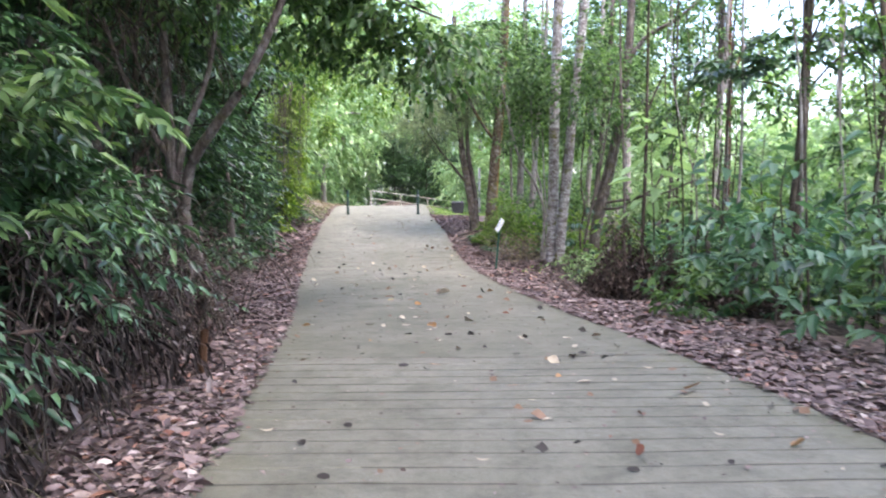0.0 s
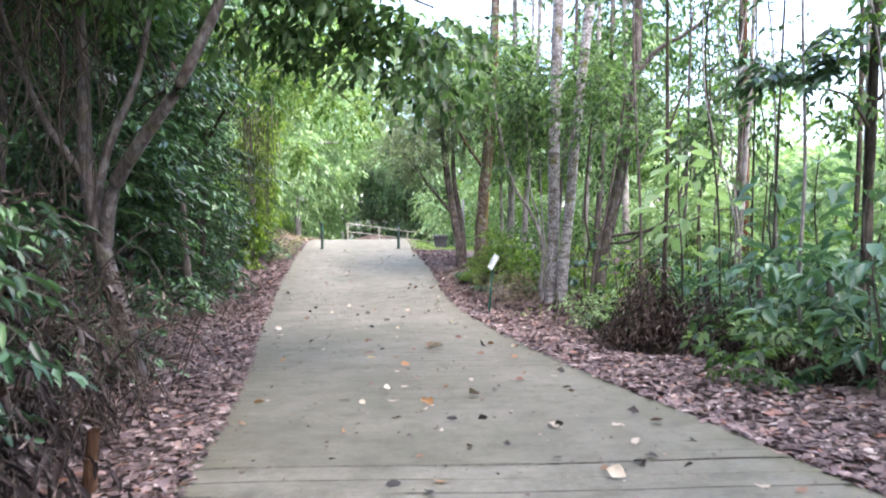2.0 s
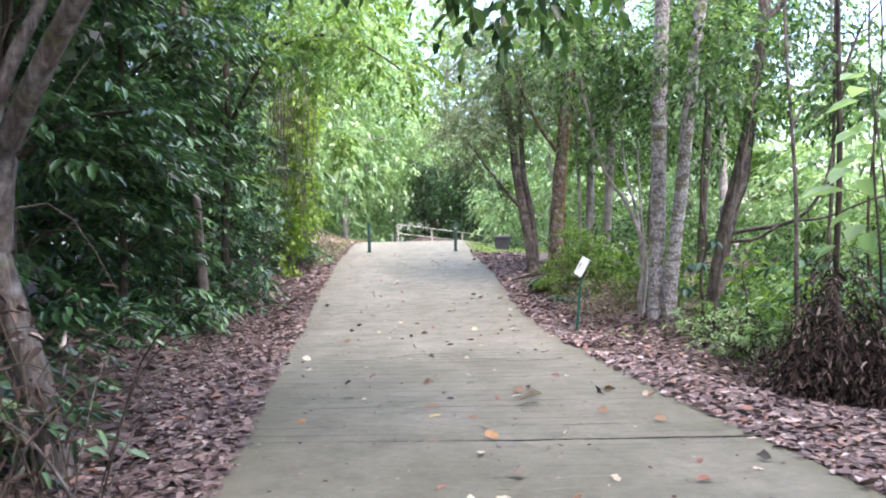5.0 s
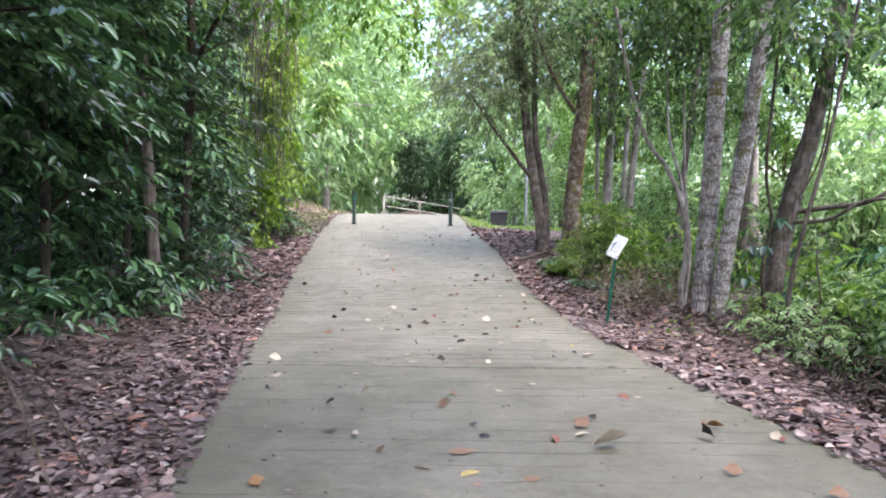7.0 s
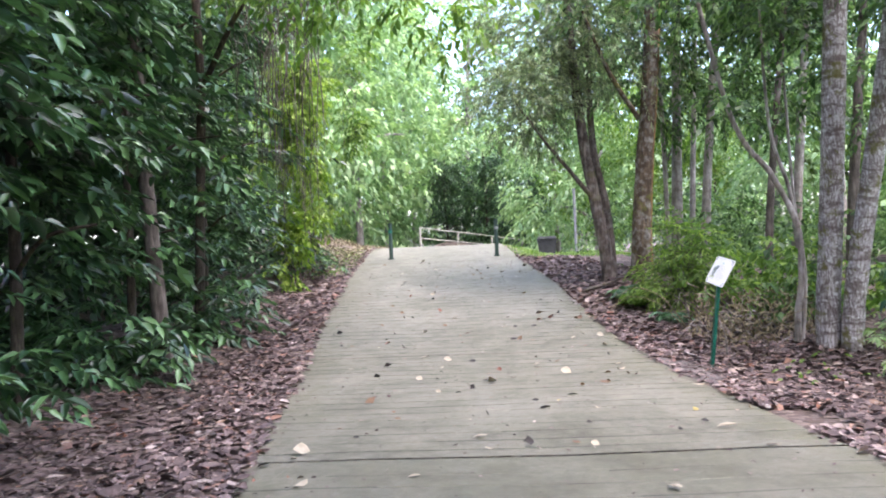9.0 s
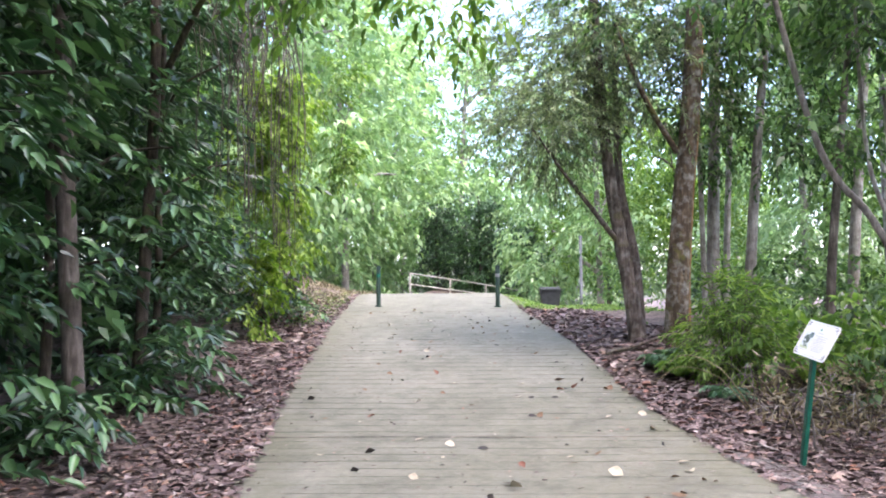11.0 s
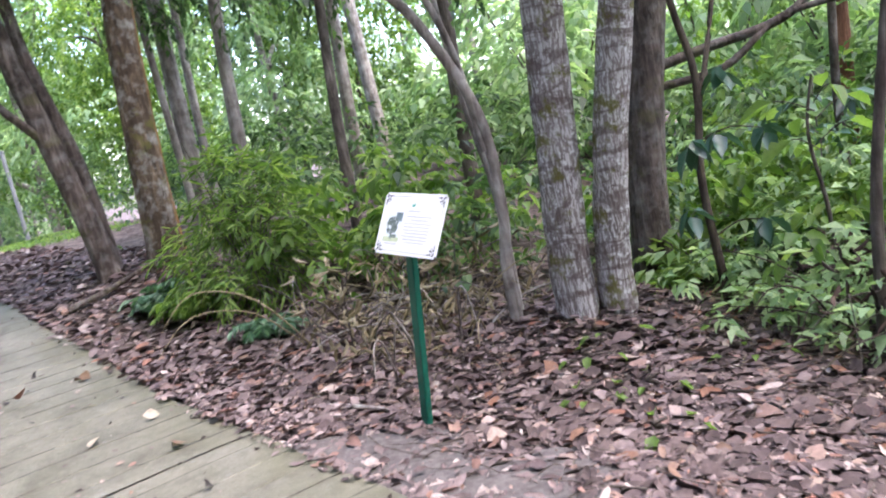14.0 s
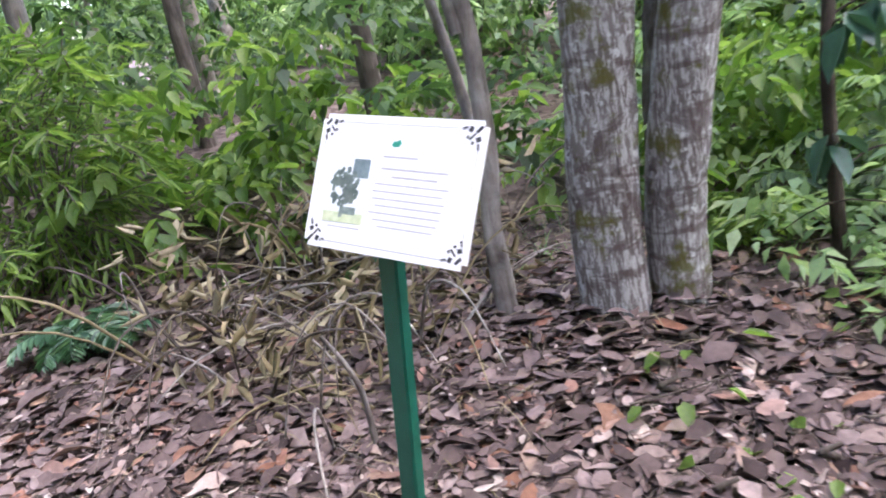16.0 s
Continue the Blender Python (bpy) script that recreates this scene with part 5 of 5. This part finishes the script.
# haze over the far woods is painted by the first tree's pale leaves
FAR = [far_tree("forest_tree", "tall forest tree with a green crown paled for haze", FAR_HAZE_PALE, PALEBARK, 13, 3.4, 900, 201, 0.15),
       far_tree("forest_tree", "tall forest tree with a mid green crown", FAR_MID, BROWN, 14, 3.2, 900, 202, 0.3),
       far_tree("forest_tree", "forest tree with a bright green crown", FAR_BRIGHT, BROWN, 11, 3.2, 850, 203, 0.2),
       far_tree("forest_tree", "dense dark green forest tree", FAR_DEEP, DARKBARK, 12, 3.4, 950, 204, 0.1),
       far_tree("forest_tree", "slim tall forest tree with a sparse crown", FAR_MID, PALEBARK, 16, 2.4, 500, 205, 0.5)]
# kind 3 past y 45: shrunken dark trees that paint the shaded hollow
SPOTS = [(0, -8, 40), (0, -7.2, 48), (0, -2, 58), (3, -0.5, 53), (0, 3.2, 41), (2, 4.5, 47), (0, 2.5, 50), (1, -13, 40), (0, -10, 52), (1, 9, 36), (2, 8, 42), (1, 0, 66), (0, -6, 64), (1, 6, 58), (0, 11, 50), (1, -15, 55),
         (3, -9.5, 12), (3, -9, 16.5), (3, -9.5, 21), (3, -10, 26), (3, -9.5, 7), (3, -8, 2), (3, -14, 27), (3, -8.5, 29.5), (3, 1.2, 51), (3, -2, 55), (3, 0.8, 57), (3, 3, 54), (0, -11, 45), (2, -12, 36),
         (2, 19, 13), (4, 9.5, 16), (2, 21, 20), (2, 20, 27), (0, 24, 14), (4, 10, 29), (4, 6.5, 27.5), (2, 17, 33), (0, 27, 21), (0, 22, 8), (2, 19, 3), (0, 25, 29), (4, 15, 24), (4, 15, 15), (0, 16, 40),
         (0, 6.8, 32), (2, 9.5, 33), (2, 5.4, 38.5), (0, -6.8, 55), (3, -3.2, 53), (3, -1.0, 51), (1, -18, 62), (0, -11, 68), (1, -5, 74), (0, 3, 76), (1, 9, 70), (0, 15, 62), (1, -24, 50), (0, 6, 66), (3, -7, -6), (1, 6, -8), (3, 0.5, -13), (0, 30, 16)]
used = set()
for i, (k, x, y) in enumerate(SPOTS):
    rng = np.random.RandomState(300 + i)
    m = Matrix.Translation((x, y, gz(x, y) - 0.1)) @ Matrix.Rotation(rng.rand() * 6.283, 4, "Z")
    s = rng.uniform(0.85, 1.15) * (0.68 if x > 5 and 27 <= y <= 42 else 0.5 if x > 14 and y < 38 else (1.35 if x < -1.5 else 0.85) if y > 38 and k < 3 else (0.42 if k == 3 else 0.6) if y > 45 else 1.0)
    if k in used:
        ob = copy_thing(FAR[k], m)
    else:
        used.add(k)
        ob = FAR[k]
        ob.matrix_basis = m
    ob.scale = (s, s, s)


# added tall trees: unseen crowns shade the path's beginning and the left woods
canopy = far_tree("shade_canopy_tree", "tall tree with an unseen wide crown, added to block sky light", Kind(MIDGREEN, 0.22, 0.1, 0.8, 9, 0.4, fine=False), BROWN, 13, 4.6, 1100, 206, 0.62)
for i, (x, y) in enumerate(((-6.6, 1.5), (-7.2, 5.5), (-6.8, 9.5), (-7.4, 14), (6.6, -3), (-5.4, -3.5), (6.4, 0.8), (7.2, 5.2), (-10, 3), (-10.4, 8), (-10, 13), (-10.3, 18), (-10, 23), (-13.5, 6), (-13, 12), (-13.5, 18), (-13, 24))):
    m = Matrix.Translation((x, y, gz(x, y) - 0.1)) @ Matrix.Rotation(1.3 * i, 4, "Z")
    ob = copy_thing(canopy, m) if i else canopy
    ob.matrix_basis = m
ROOF = Kind(MIDGREEN, 0.2, 0.09, 0.7, 9, 0.4, fine=False)
# leaning trees added so that crowns above the view darken the path
for i, y in enumerate((-3.0, 3.5, 8.5, 12.5)):
    tree("leaning_shade_tree", "tall leaning tree, its unseen crown added to shade the path", -7.0 - 0.3 * (i % 2), y, [(0.3, 0, 2), (1.3, 0.1, 5), (2.9, 0.1, 8), (4.2, 0.2, 10.2), (5.6, 0.2, 11.5)], 0.17, 0.06, BROWN,
         [([(1.3, 0.1, 5), (2.2, 0.8, 7.5), (3.2, 1.5, 9.5)], 0.07, 0.03), ([(2.9, 0.1, 8), (3.6, -1.0, 9.5), (4.6, -1.6, 10.5)], 0.06, 0.02)],
         [(ROOF, [(5.6, 0.2, 11.2, 2.4, 2.4, 1.0, 380), (3.2, 0.6, 10.4, 2.2, 2.2, 1.1, 330), (7.8, 0, 10.8, 1.9, 2.1, 0.8, 230), (1.2, 0, 9.4, 1.8, 2, 1.2, 160)])], seed=220 + i, stems=False, group="trees roofing the path")
# pale leaf colour stands in for the bright haze among these shrubs
far_bush = thing("forest_shrub", (0, 0, 0), "tall green shrub in the woods, paled for bright hazy light", "shrub", "shrubs in the woods")
for j in range(5):
    v, f = tube([(0, 0, -0.2), (0.3 * math.cos(j * 1.3), 0.3 * math.sin(j * 1.3), 1), (0.8 * math.cos(j * 1.3), 0.8 * math.sin(j * 1.3), 2.2)], 0.03, 0.01, 6, 3, 0.1)
    mesh_part("stem", v, f, TWIG, far_bush, soft=True)
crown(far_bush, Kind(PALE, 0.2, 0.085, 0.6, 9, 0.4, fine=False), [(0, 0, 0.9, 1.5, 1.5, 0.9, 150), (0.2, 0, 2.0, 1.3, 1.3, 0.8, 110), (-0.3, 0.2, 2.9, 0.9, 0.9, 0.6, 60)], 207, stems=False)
rng = np.random.RandomState(208)
for i, (x, y, k) in enumerate(((8.8, 20.4, 1.0), (9.4, 22.8, 1.1), (7.2, 23.8, 0.9), (7.2, 12.4, 0.8))):
    ob = copy_thing(far_bush, Matrix.Translation((x, y, gz(x, y))) @ Matrix.Rotation(2.1 * i, 4, "Z"))
    ob.scale = (k, k, k)
for i in range(34):
    x, y = 10 + 3.6 * (i % 4) + rng.uniform(-1.4, 1.4), 1.0 + 4.4 * (i // 4) + rng.uniform(-1.8, 1.8)
    m = Matrix.Translation((x, y, gz(x, y))) @ Matrix.Rotation(6.28 * rng.rand(), 4, "Z")
    ob = copy_thing(far_bush, m) if i else far_bush
    ob.matrix_basis = m
    k = rng.uniform(0.75, 1.35)
    ob.scale = (k, k, k)


# ---- litter ----
def dead_blades(rng, pos, way, up, length, width):
    """Dry leaves with a midrib, a curled length and rims rolled up or down, eight faces each."""
    n = len(pos)
    way = unit(way)
    side = unit(np.cross(way, up))
    nrm = np.cross(side, way)
    length, width = length[:, None], width[:, None] * 0.5
    fold, curl, roll = rng.uniform(-0.35, 0.8, (n, 1)), rng.uniform(-0.35, 0.45, (n, 1)), rng.uniform(-0.4, 0.4, (n, 1))
    rows = []
    for t, w in ((0, 0.05), (0.22, 0.72), (0.5, 1.0), (0.78, 0.66), (1.0, 0.03)):
        skew = 1 + 0.22 * rng.randn(n, 1)
        for sg in (-1, 0, 1):
            lift = abs(sg) * w * width * (fold + sg * roll) - curl * length * (t - 0.5) ** 2
            rows.append(pos + way * length * (t - 0.5) + side * width * w * sg * skew + nrm * lift)
    v = np.stack(rows, 1)
    v[..., 2] += np.clip(pos[:, 2:3] - 0.004 - v[..., 2].min(1, keepdims=True), 0, 0.03)
    q = np.array([(3 * i + j, 3 * i + j + 1, 3 * i + j + 4, 3 * i + j + 3) for i in range(4) for j in range(2)])
    return v.reshape(-1, 3), (np.arange(n)[:, None, None] * 15 + q[None]).reshape(-1, 4)


def litter(label, n, area, seed, size=(0.05, 0.13), lift=0.03, material=LITTER):
    """Dead curled leaves scattered over the forest floor by a rule for their places."""
    rng = np.random.RandomState(seed)
    x, y = area(rng, n)
    m = len(x)
    over = (x > smooth(LEFT_EDGE, y) - 0.02) & (x < smooth(RIGHT_EDGE, y) + 0.02)
    pos = np.stack([x, y, np.where(over, smooth(RISE, y), ground_z(x, y)) + 0.008 + lift * rng.rand(m) ** 2], 1)
    a = rng.rand(m) * 6.283
    way = np.stack([np.cos(a), np.sin(a), rng.uniform(-0.12, 0.15, m)], 1)
    up = np.stack([0.24 * rng.randn(m), 0.24 * rng.randn(m), np.ones(m)], 1)
    l = rng.uniform(*size, m)
    v, f = dead_blades(rng, pos, way, up, l * np.where(rng.rand(m) < 0.12, 1.45, 1.0), l * rng.uniform(0.3, 0.7, m))
    ob = mesh_part("leaf_litter", v, f, material, soft=True)
    tagged(ob, label, "leaf litter", kind="stuff")


def verge(left, width, y0, y1, start=0.0):
    def area(rng, n):
        y = y0 + (y1 - y0) * rng.rand(n)
        off = start + width * rng.rand(n) ** 1.3 - (0.1 + 0.5 * start) * rng.rand(n)
        x = smooth(LEFT_EDGE, y) - off if left else smooth(RIGHT_EDGE, y) + off
        worn = 0.85 * np.clip(1 - ((y - 18.6) / 1.2) ** 2, 0, 1) * (0.8 + 0.3 * np.sin(7 * y))
        keep = (x - smooth(RIGHT_EDGE, y) > worn) | (rng.rand(n) < 0.2)
        keep |= left
        return x[keep], y[keep]
    return area


litter("leaf litter darkened for the shade at the hedge's foot", 12000, verge(True, 1.7, 2, 24, 0.55), 401, (0.04, 0.12), material=SHADED_LITTER)
litter("pinkish-brown leaf litter along the path", 8500, verge(True, 1.0, 2, 24), 420, (0.04, 0.115), material=LITTER)
litter("crumbled leaf fragments along the path", 9000, verge(True, 2.0, 2, 20), 407, (0.015, 0.045), 0.04, LITTER)
litter("brown leaf litter along the path's edge", 4000, verge(True, 1.5, 24, 34), 402)
litter("thick pinkish-brown leaf litter beside the path", 15000, verge(False, 2.0, 3, 15.8), 403, (0.04, 0.115))
litter("thick layer of dead brown leaves beside the sign", 7500, verge(False, 1.3, 16.5, 22), 404, (0.035, 0.115), 0.035, LITTER)
litter("tan dead leaves under the trees", 4000, verge(False, 1.8, 17.8, 22, 0.9), 409, (0.035, 0.12), 0.05, LITTER)
litter("red-brown dead leaves darkened for the shade under the trees", 10500, verge(False, 2.4, 15.0, 22, 0.9), 408, (0.035, 0.13), 0.045, SHADED_LITTER)
litter("crumbled leaf fragments round the sign", 14000, verge(False, 2.7, 16.5, 21), 406, (0.015, 0.045), 0.05, LITTER)
litter("brown leaf litter under the trees", 4000, verge(False, 1.6, 22, 29.8), 405)


def on_path(rng, n):
    """Crumbs all over the concrete, thicker towards its edges."""
    y = rng.uniform(2.5, 29, n)
    u = np.where(rng.rand(n) < 0.35, rng.beta(0.5, 0.5, n), rng.rand(n))
    le, ri = smooth(LEFT_EDGE, y), smooth(RIGHT_EDGE, y)
    return le + 0.04 + (ri - le - 0.08) * u, y


litter("small dry leaf crumbs scattered over the concrete", 1500, on_path, 409, (0.012, 0.045), 0.004)
litter("small dark leaf crumbs scattered over the concrete", 700, on_path, 410, (0.01, 0.04), 0.004, DRY)


def trodden_soil():
    """Bare earth along the path's edge by the sign, thinning out into the litter."""
    u, v = np.meshgrid(np.linspace(0, 1, 26), np.linspace(-1, 1, 60), indexing="ij")
    y = 18.6 + 1.25 * v
    x = smooth(RIGHT_EDGE, y.ravel()).reshape(y.shape) - 0.03 + 1.05 * u
    fade = np.minimum(1 - u, 1 - np.abs(v))
    z = ground_z(x.ravel(), y.ravel()).reshape(y.shape) + 0.036 * np.minimum(1, 3 * fade) - 0.012 + 0.006 * np.sin(17 * x + 5 * y) * np.sin(23 * y - 4 * x)
    i, j = np.meshgrid(np.arange(25), np.arange(59), indexing="ij")
    a = (i * 60 + j).ravel()
    ob = mesh_part("ground_worn", np.stack([x, y, z], -1).reshape(-1, 3), np.stack([a, a + 60, a + 61, a + 1], 1), BARE_SOIL, soft=True)
    tagged(ob, "patch of bare grey trodden soil beside the path", "soil", kind="structure")


trodden_soil()


def blades(label, n, area, material, seed, length=(0.2, 0.5), width=0.008, lean=0.6, name="grass"):
    """Thin arching grass blades in tufts."""
    rng = np.random.RandomState(seed)
    x, y = area(rng, n)
    m = len(x)
    pos = np.stack([x, y, ground_z(x, y) - 0.01], 1)
    a = rng.rand(m) * 6.283
    way = np.stack([lean * np.cos(a), lean * np.sin(a), rng.uniform(0.5, 1.2, m)], 1)
    up = np.stack([np.cos(a), np.sin(a), 0.4 * np.ones(m)], 1)
    v, f = blade_strips(pos, way, up, rng.uniform(*length, m), width, 0.45)
    tagged(mesh_part(name, v, f, material), label, "grass", kind="stuff")


def tufts(x0, x1, y0, y1, per=30, spread=0.12):
    def area(rng, n):
        k = n // per + 1
        c = np.stack([rng.uniform(x0, x1, k), rng.uniform(y0, y1, k)], 1)[rng.randint(k, size=n)]
        p = c + spread * rng.randn(n, 2)
        return p[:, 0], p[:, 1]
    return area


blades("dry straw-coloured grass behind the sign", 3200, tufts(1.5, 3.3, 19.6, 22.3, 14, 0.3), GRASS_DRY, 411, (0.12, 0.4), 0.006, 1.4)
blades("dry grass and fallen stalks under saplings", 1800, tufts(3.0, 4.8, 16.8, 19.2, 14, 0.3), GRASS_DRY, 412, (0.12, 0.35), 0.006, 1.6)
blades("fresh green grass tufts among dead leaves", 380, tufts(2.9, 4.2, 18.5, 20.4, 22, 0.09), MIDGREEN, 413, (0.15, 0.4), 0.007, 0.9)
blades("light green grass at the crest of the path", 11000, tufts(-0.3, 2.6, 29.8, 36, 30, 0.25), BRIGHT, 414, (0.06, 0.17), 0.014)
blades("light green grass beside the path at the crest", 5000, tufts(-6.2, -4.3, 27.5, 34, 30, 0.25), BRIGHT, 416, (0.06, 0.2), 0.014)
blades("pale dry grass on the bank by the crest", 5000, tufts(-7.5, -4.5, 29, 40, 30, 0.25), GRASS_DRY, 415, (0.1, 0.35), 0.012)


def fallen_twigs(n, seed):
    rng = np.random.RandomState(seed)
    got = []
    for i in range(n):
        y = rng.uniform(3, 23)
        side = rng.rand() < 0.7
        x = float(smooth(RIGHT_EDGE, y)) + rng.uniform(0.05, 2.3) if side else float(smooth(LEFT_EDGE, y)) - rng.uniform(0.1, 2)
        if side and rng.rand() < 0.6:
            y = rng.uniform(17, 21)
            x = rng.uniform(1.0, 3.6)
        a, l = rng.rand() * 6.283, rng.uniform(0.12, 0.5)
        pts = []
        for s in (-1, -0.2, 0.4, 1):
            px, py = x + 0.5 * l * s * math.cos(a + 0.25 * s), y + 0.5 * l * s * math.sin(a + 0.25 * s)
            pts.append((px, py, gz(px, py) + rng.uniform(0.02, 0.06)))
        got.append(tube(pts, rng.uniform(0.0025, 0.006), 0.0015, 4, 3, 0.1, 0, rng))
    v, f = join(*got)
    tagged(mesh_part("fallen_twig", v, f, TWIG), "thin grey twigs scattered over the dead leaves", "twigs", kind="stuff")


fallen_twigs(800, 421)


# ---- fallen leaves on the path ----
def fallen_leaves():
    rng = np.random.RandomState(501)
    kinds = [("dry brown leaf on the concrete", (0.2, 0.12, 0.07)), ("pale dry leaf on the concrete", (0.46, 0.4, 0.3)), ("orange fallen leaf on the concrete", (0.36, 0.2, 0.085)), ("dark rotted leaf on the concrete", (0.03, 0.024, 0.02)),
             ("reddish fallen leaf on the concrete", (0.21, 0.085, 0.055)), ("yellow fallen leaf on the concrete", (0.46, 0.36, 0.12))]
    shapes = []
    for j, (label, c) in enumerate(kinds):
        mat = plain_material("fallen_leaf_" + ("brown", "pale", "orange", "dark", "red", "yellow")[j], tuple(0.65 * q for q in c), c, 25, 0.7)
        for k in range(3):
            v, f = dead_blades(np.random.RandomState(520 + 3 * j + k), np.array([[0, 0, 0.008 + 0.005 * k]]), np.array([[1.0, 0, 0.12 * k]]), np.array([[0, 0.15 + 0.2 * k, 1.0]]), np.array([0.11]), np.array([0.05 + 0.012 * k]))
            me = mesh_of("fallen_leaf", v, f)
            me.polygons.foreach_set("use_smooth", np.ones(len(me.polygons), bool))
            me.materials.append(mat)
            shapes.append((me, label))
    for i in range(274):
        y = 2.6 + 26.4 * rng.rand() ** 1.15
        u = rng.beta(1.6, 1.3)
        x = smooth(LEFT_EDGE, y) + 0.1 + (smooth(RIGHT_EDGE, y) - smooth(LEFT_EDGE, y) - 0.2) * u
        kind = rng.choice(6, p=[0.29, 0.33, 0.05, 0.24, 0.07, 0.02])
        me, label = shapes[kind * 3 + rng.randint(3)]
        ob = new("fallen_leaf", me)
        tagged(ob, label, "leaf", "leaves fallen on the path")
        s = rng.uniform(0.5, 1.15) if kind != 3 else rng.uniform(0.5, 0.95)
        ob.matrix_basis = Matrix.Translation((float(x), y, float(smooth(RISE, y)) + 0.003)) @ Matrix.Rotation(rng.rand() * 6.283, 4, "Z") @ Matrix.Diagonal((s, s, s, 1))

    # the large ones that catch the eye: x, y, kind, size
    for x, y, kind, s in ((1.88, 5.9, 2, 1.4), (0.54, 6.13, 2, 0.9), (0.05, 8.55, 3, 0.9), (-0.17, 9.28, 2, 1.0), (0.82, 10.3, 4, 1.0), (-1.15, 5.0, 1, 0.9), (-1.88, 12.0, 2, 1.5), (-0.37, 11.4, 2, 1.1),
                          (-0.12, 9.16, 2, 1.3), (0.29, 9.47, 1, 1.4), (-0.89, 9.4, 0, 1.2), (0.01, 12.66, 1, 2.0), (-0.28, 12.85, 4, 1.5), (-0.95, 13.79, 4, 1.2), (-0.86, 12.54, 0, 1.5), (-2.38, 14.65, 1, 1.2),
                          (0.42, 15.78, 1, 1.3), (-1.33, 15.69, 1, 1.0), (0.64, 12.89, 3, 1.4), (-1.44, 19.32, 3, 0.9), (-0.45, 18.39, 1, 1.1), (-1.25, 18.12, 0, 1.5), (0.15, 18.54, 1, 1.2), (0.68, 17.49, 1, 1.2)):
        me, label = shapes[kind * 3 + int(10 * s) % 3]
        ob = new("fallen_leaf", me)
        tagged(ob, label, "leaf", "leaves fallen on the path")
        ob.matrix_basis = Matrix.Translation((x, y, float(smooth(RISE, y)) + 0.003)) @ Matrix.Rotation(7 * x + y, 4, "Z") @ Matrix.Diagonal((s, s, s, 1))


fallen_leaves()


def fallen_branch(label, pts, r, mat):
    (x, y, h) = pts[0]
    z = gz(x, y)
    b = thing("fallen_branch", (x, y, z), label, "branch")
    v, f = tube([(a - x, c - y, gz(a, c) + d - z) for a, c, d in pts], r, r * 0.5, 7, 5, 0.12)
    mesh_part("branch", v, f, mat, b, soft=True)


fallen_branch("dead branch lying at the foot of the trees", [(0.45, 24.0, 0.03), (0.8, 23.85, 0.06), (1.1, 23.75, 0.1), (1.45, 23.7, 0.2)], 0.035, BROWN)
fallen_branch("bleached stick lying by the sign's post", [(1.08, 19.8, 0.03), (1.2, 19.6, 0.05), (1.3, 19.45, 0.03), (1.42, 19.3, 0.04)], 0.014, PALEBARK)
fallen_branch("pale bent dead stalk behind the sign", [(1.62, 19.75, 0.02), (1.6, 19.72, 0.25), (1.55, 19.7, 0.4), (1.5, 19.72, 0.52)], 0.012, PALEBARK)
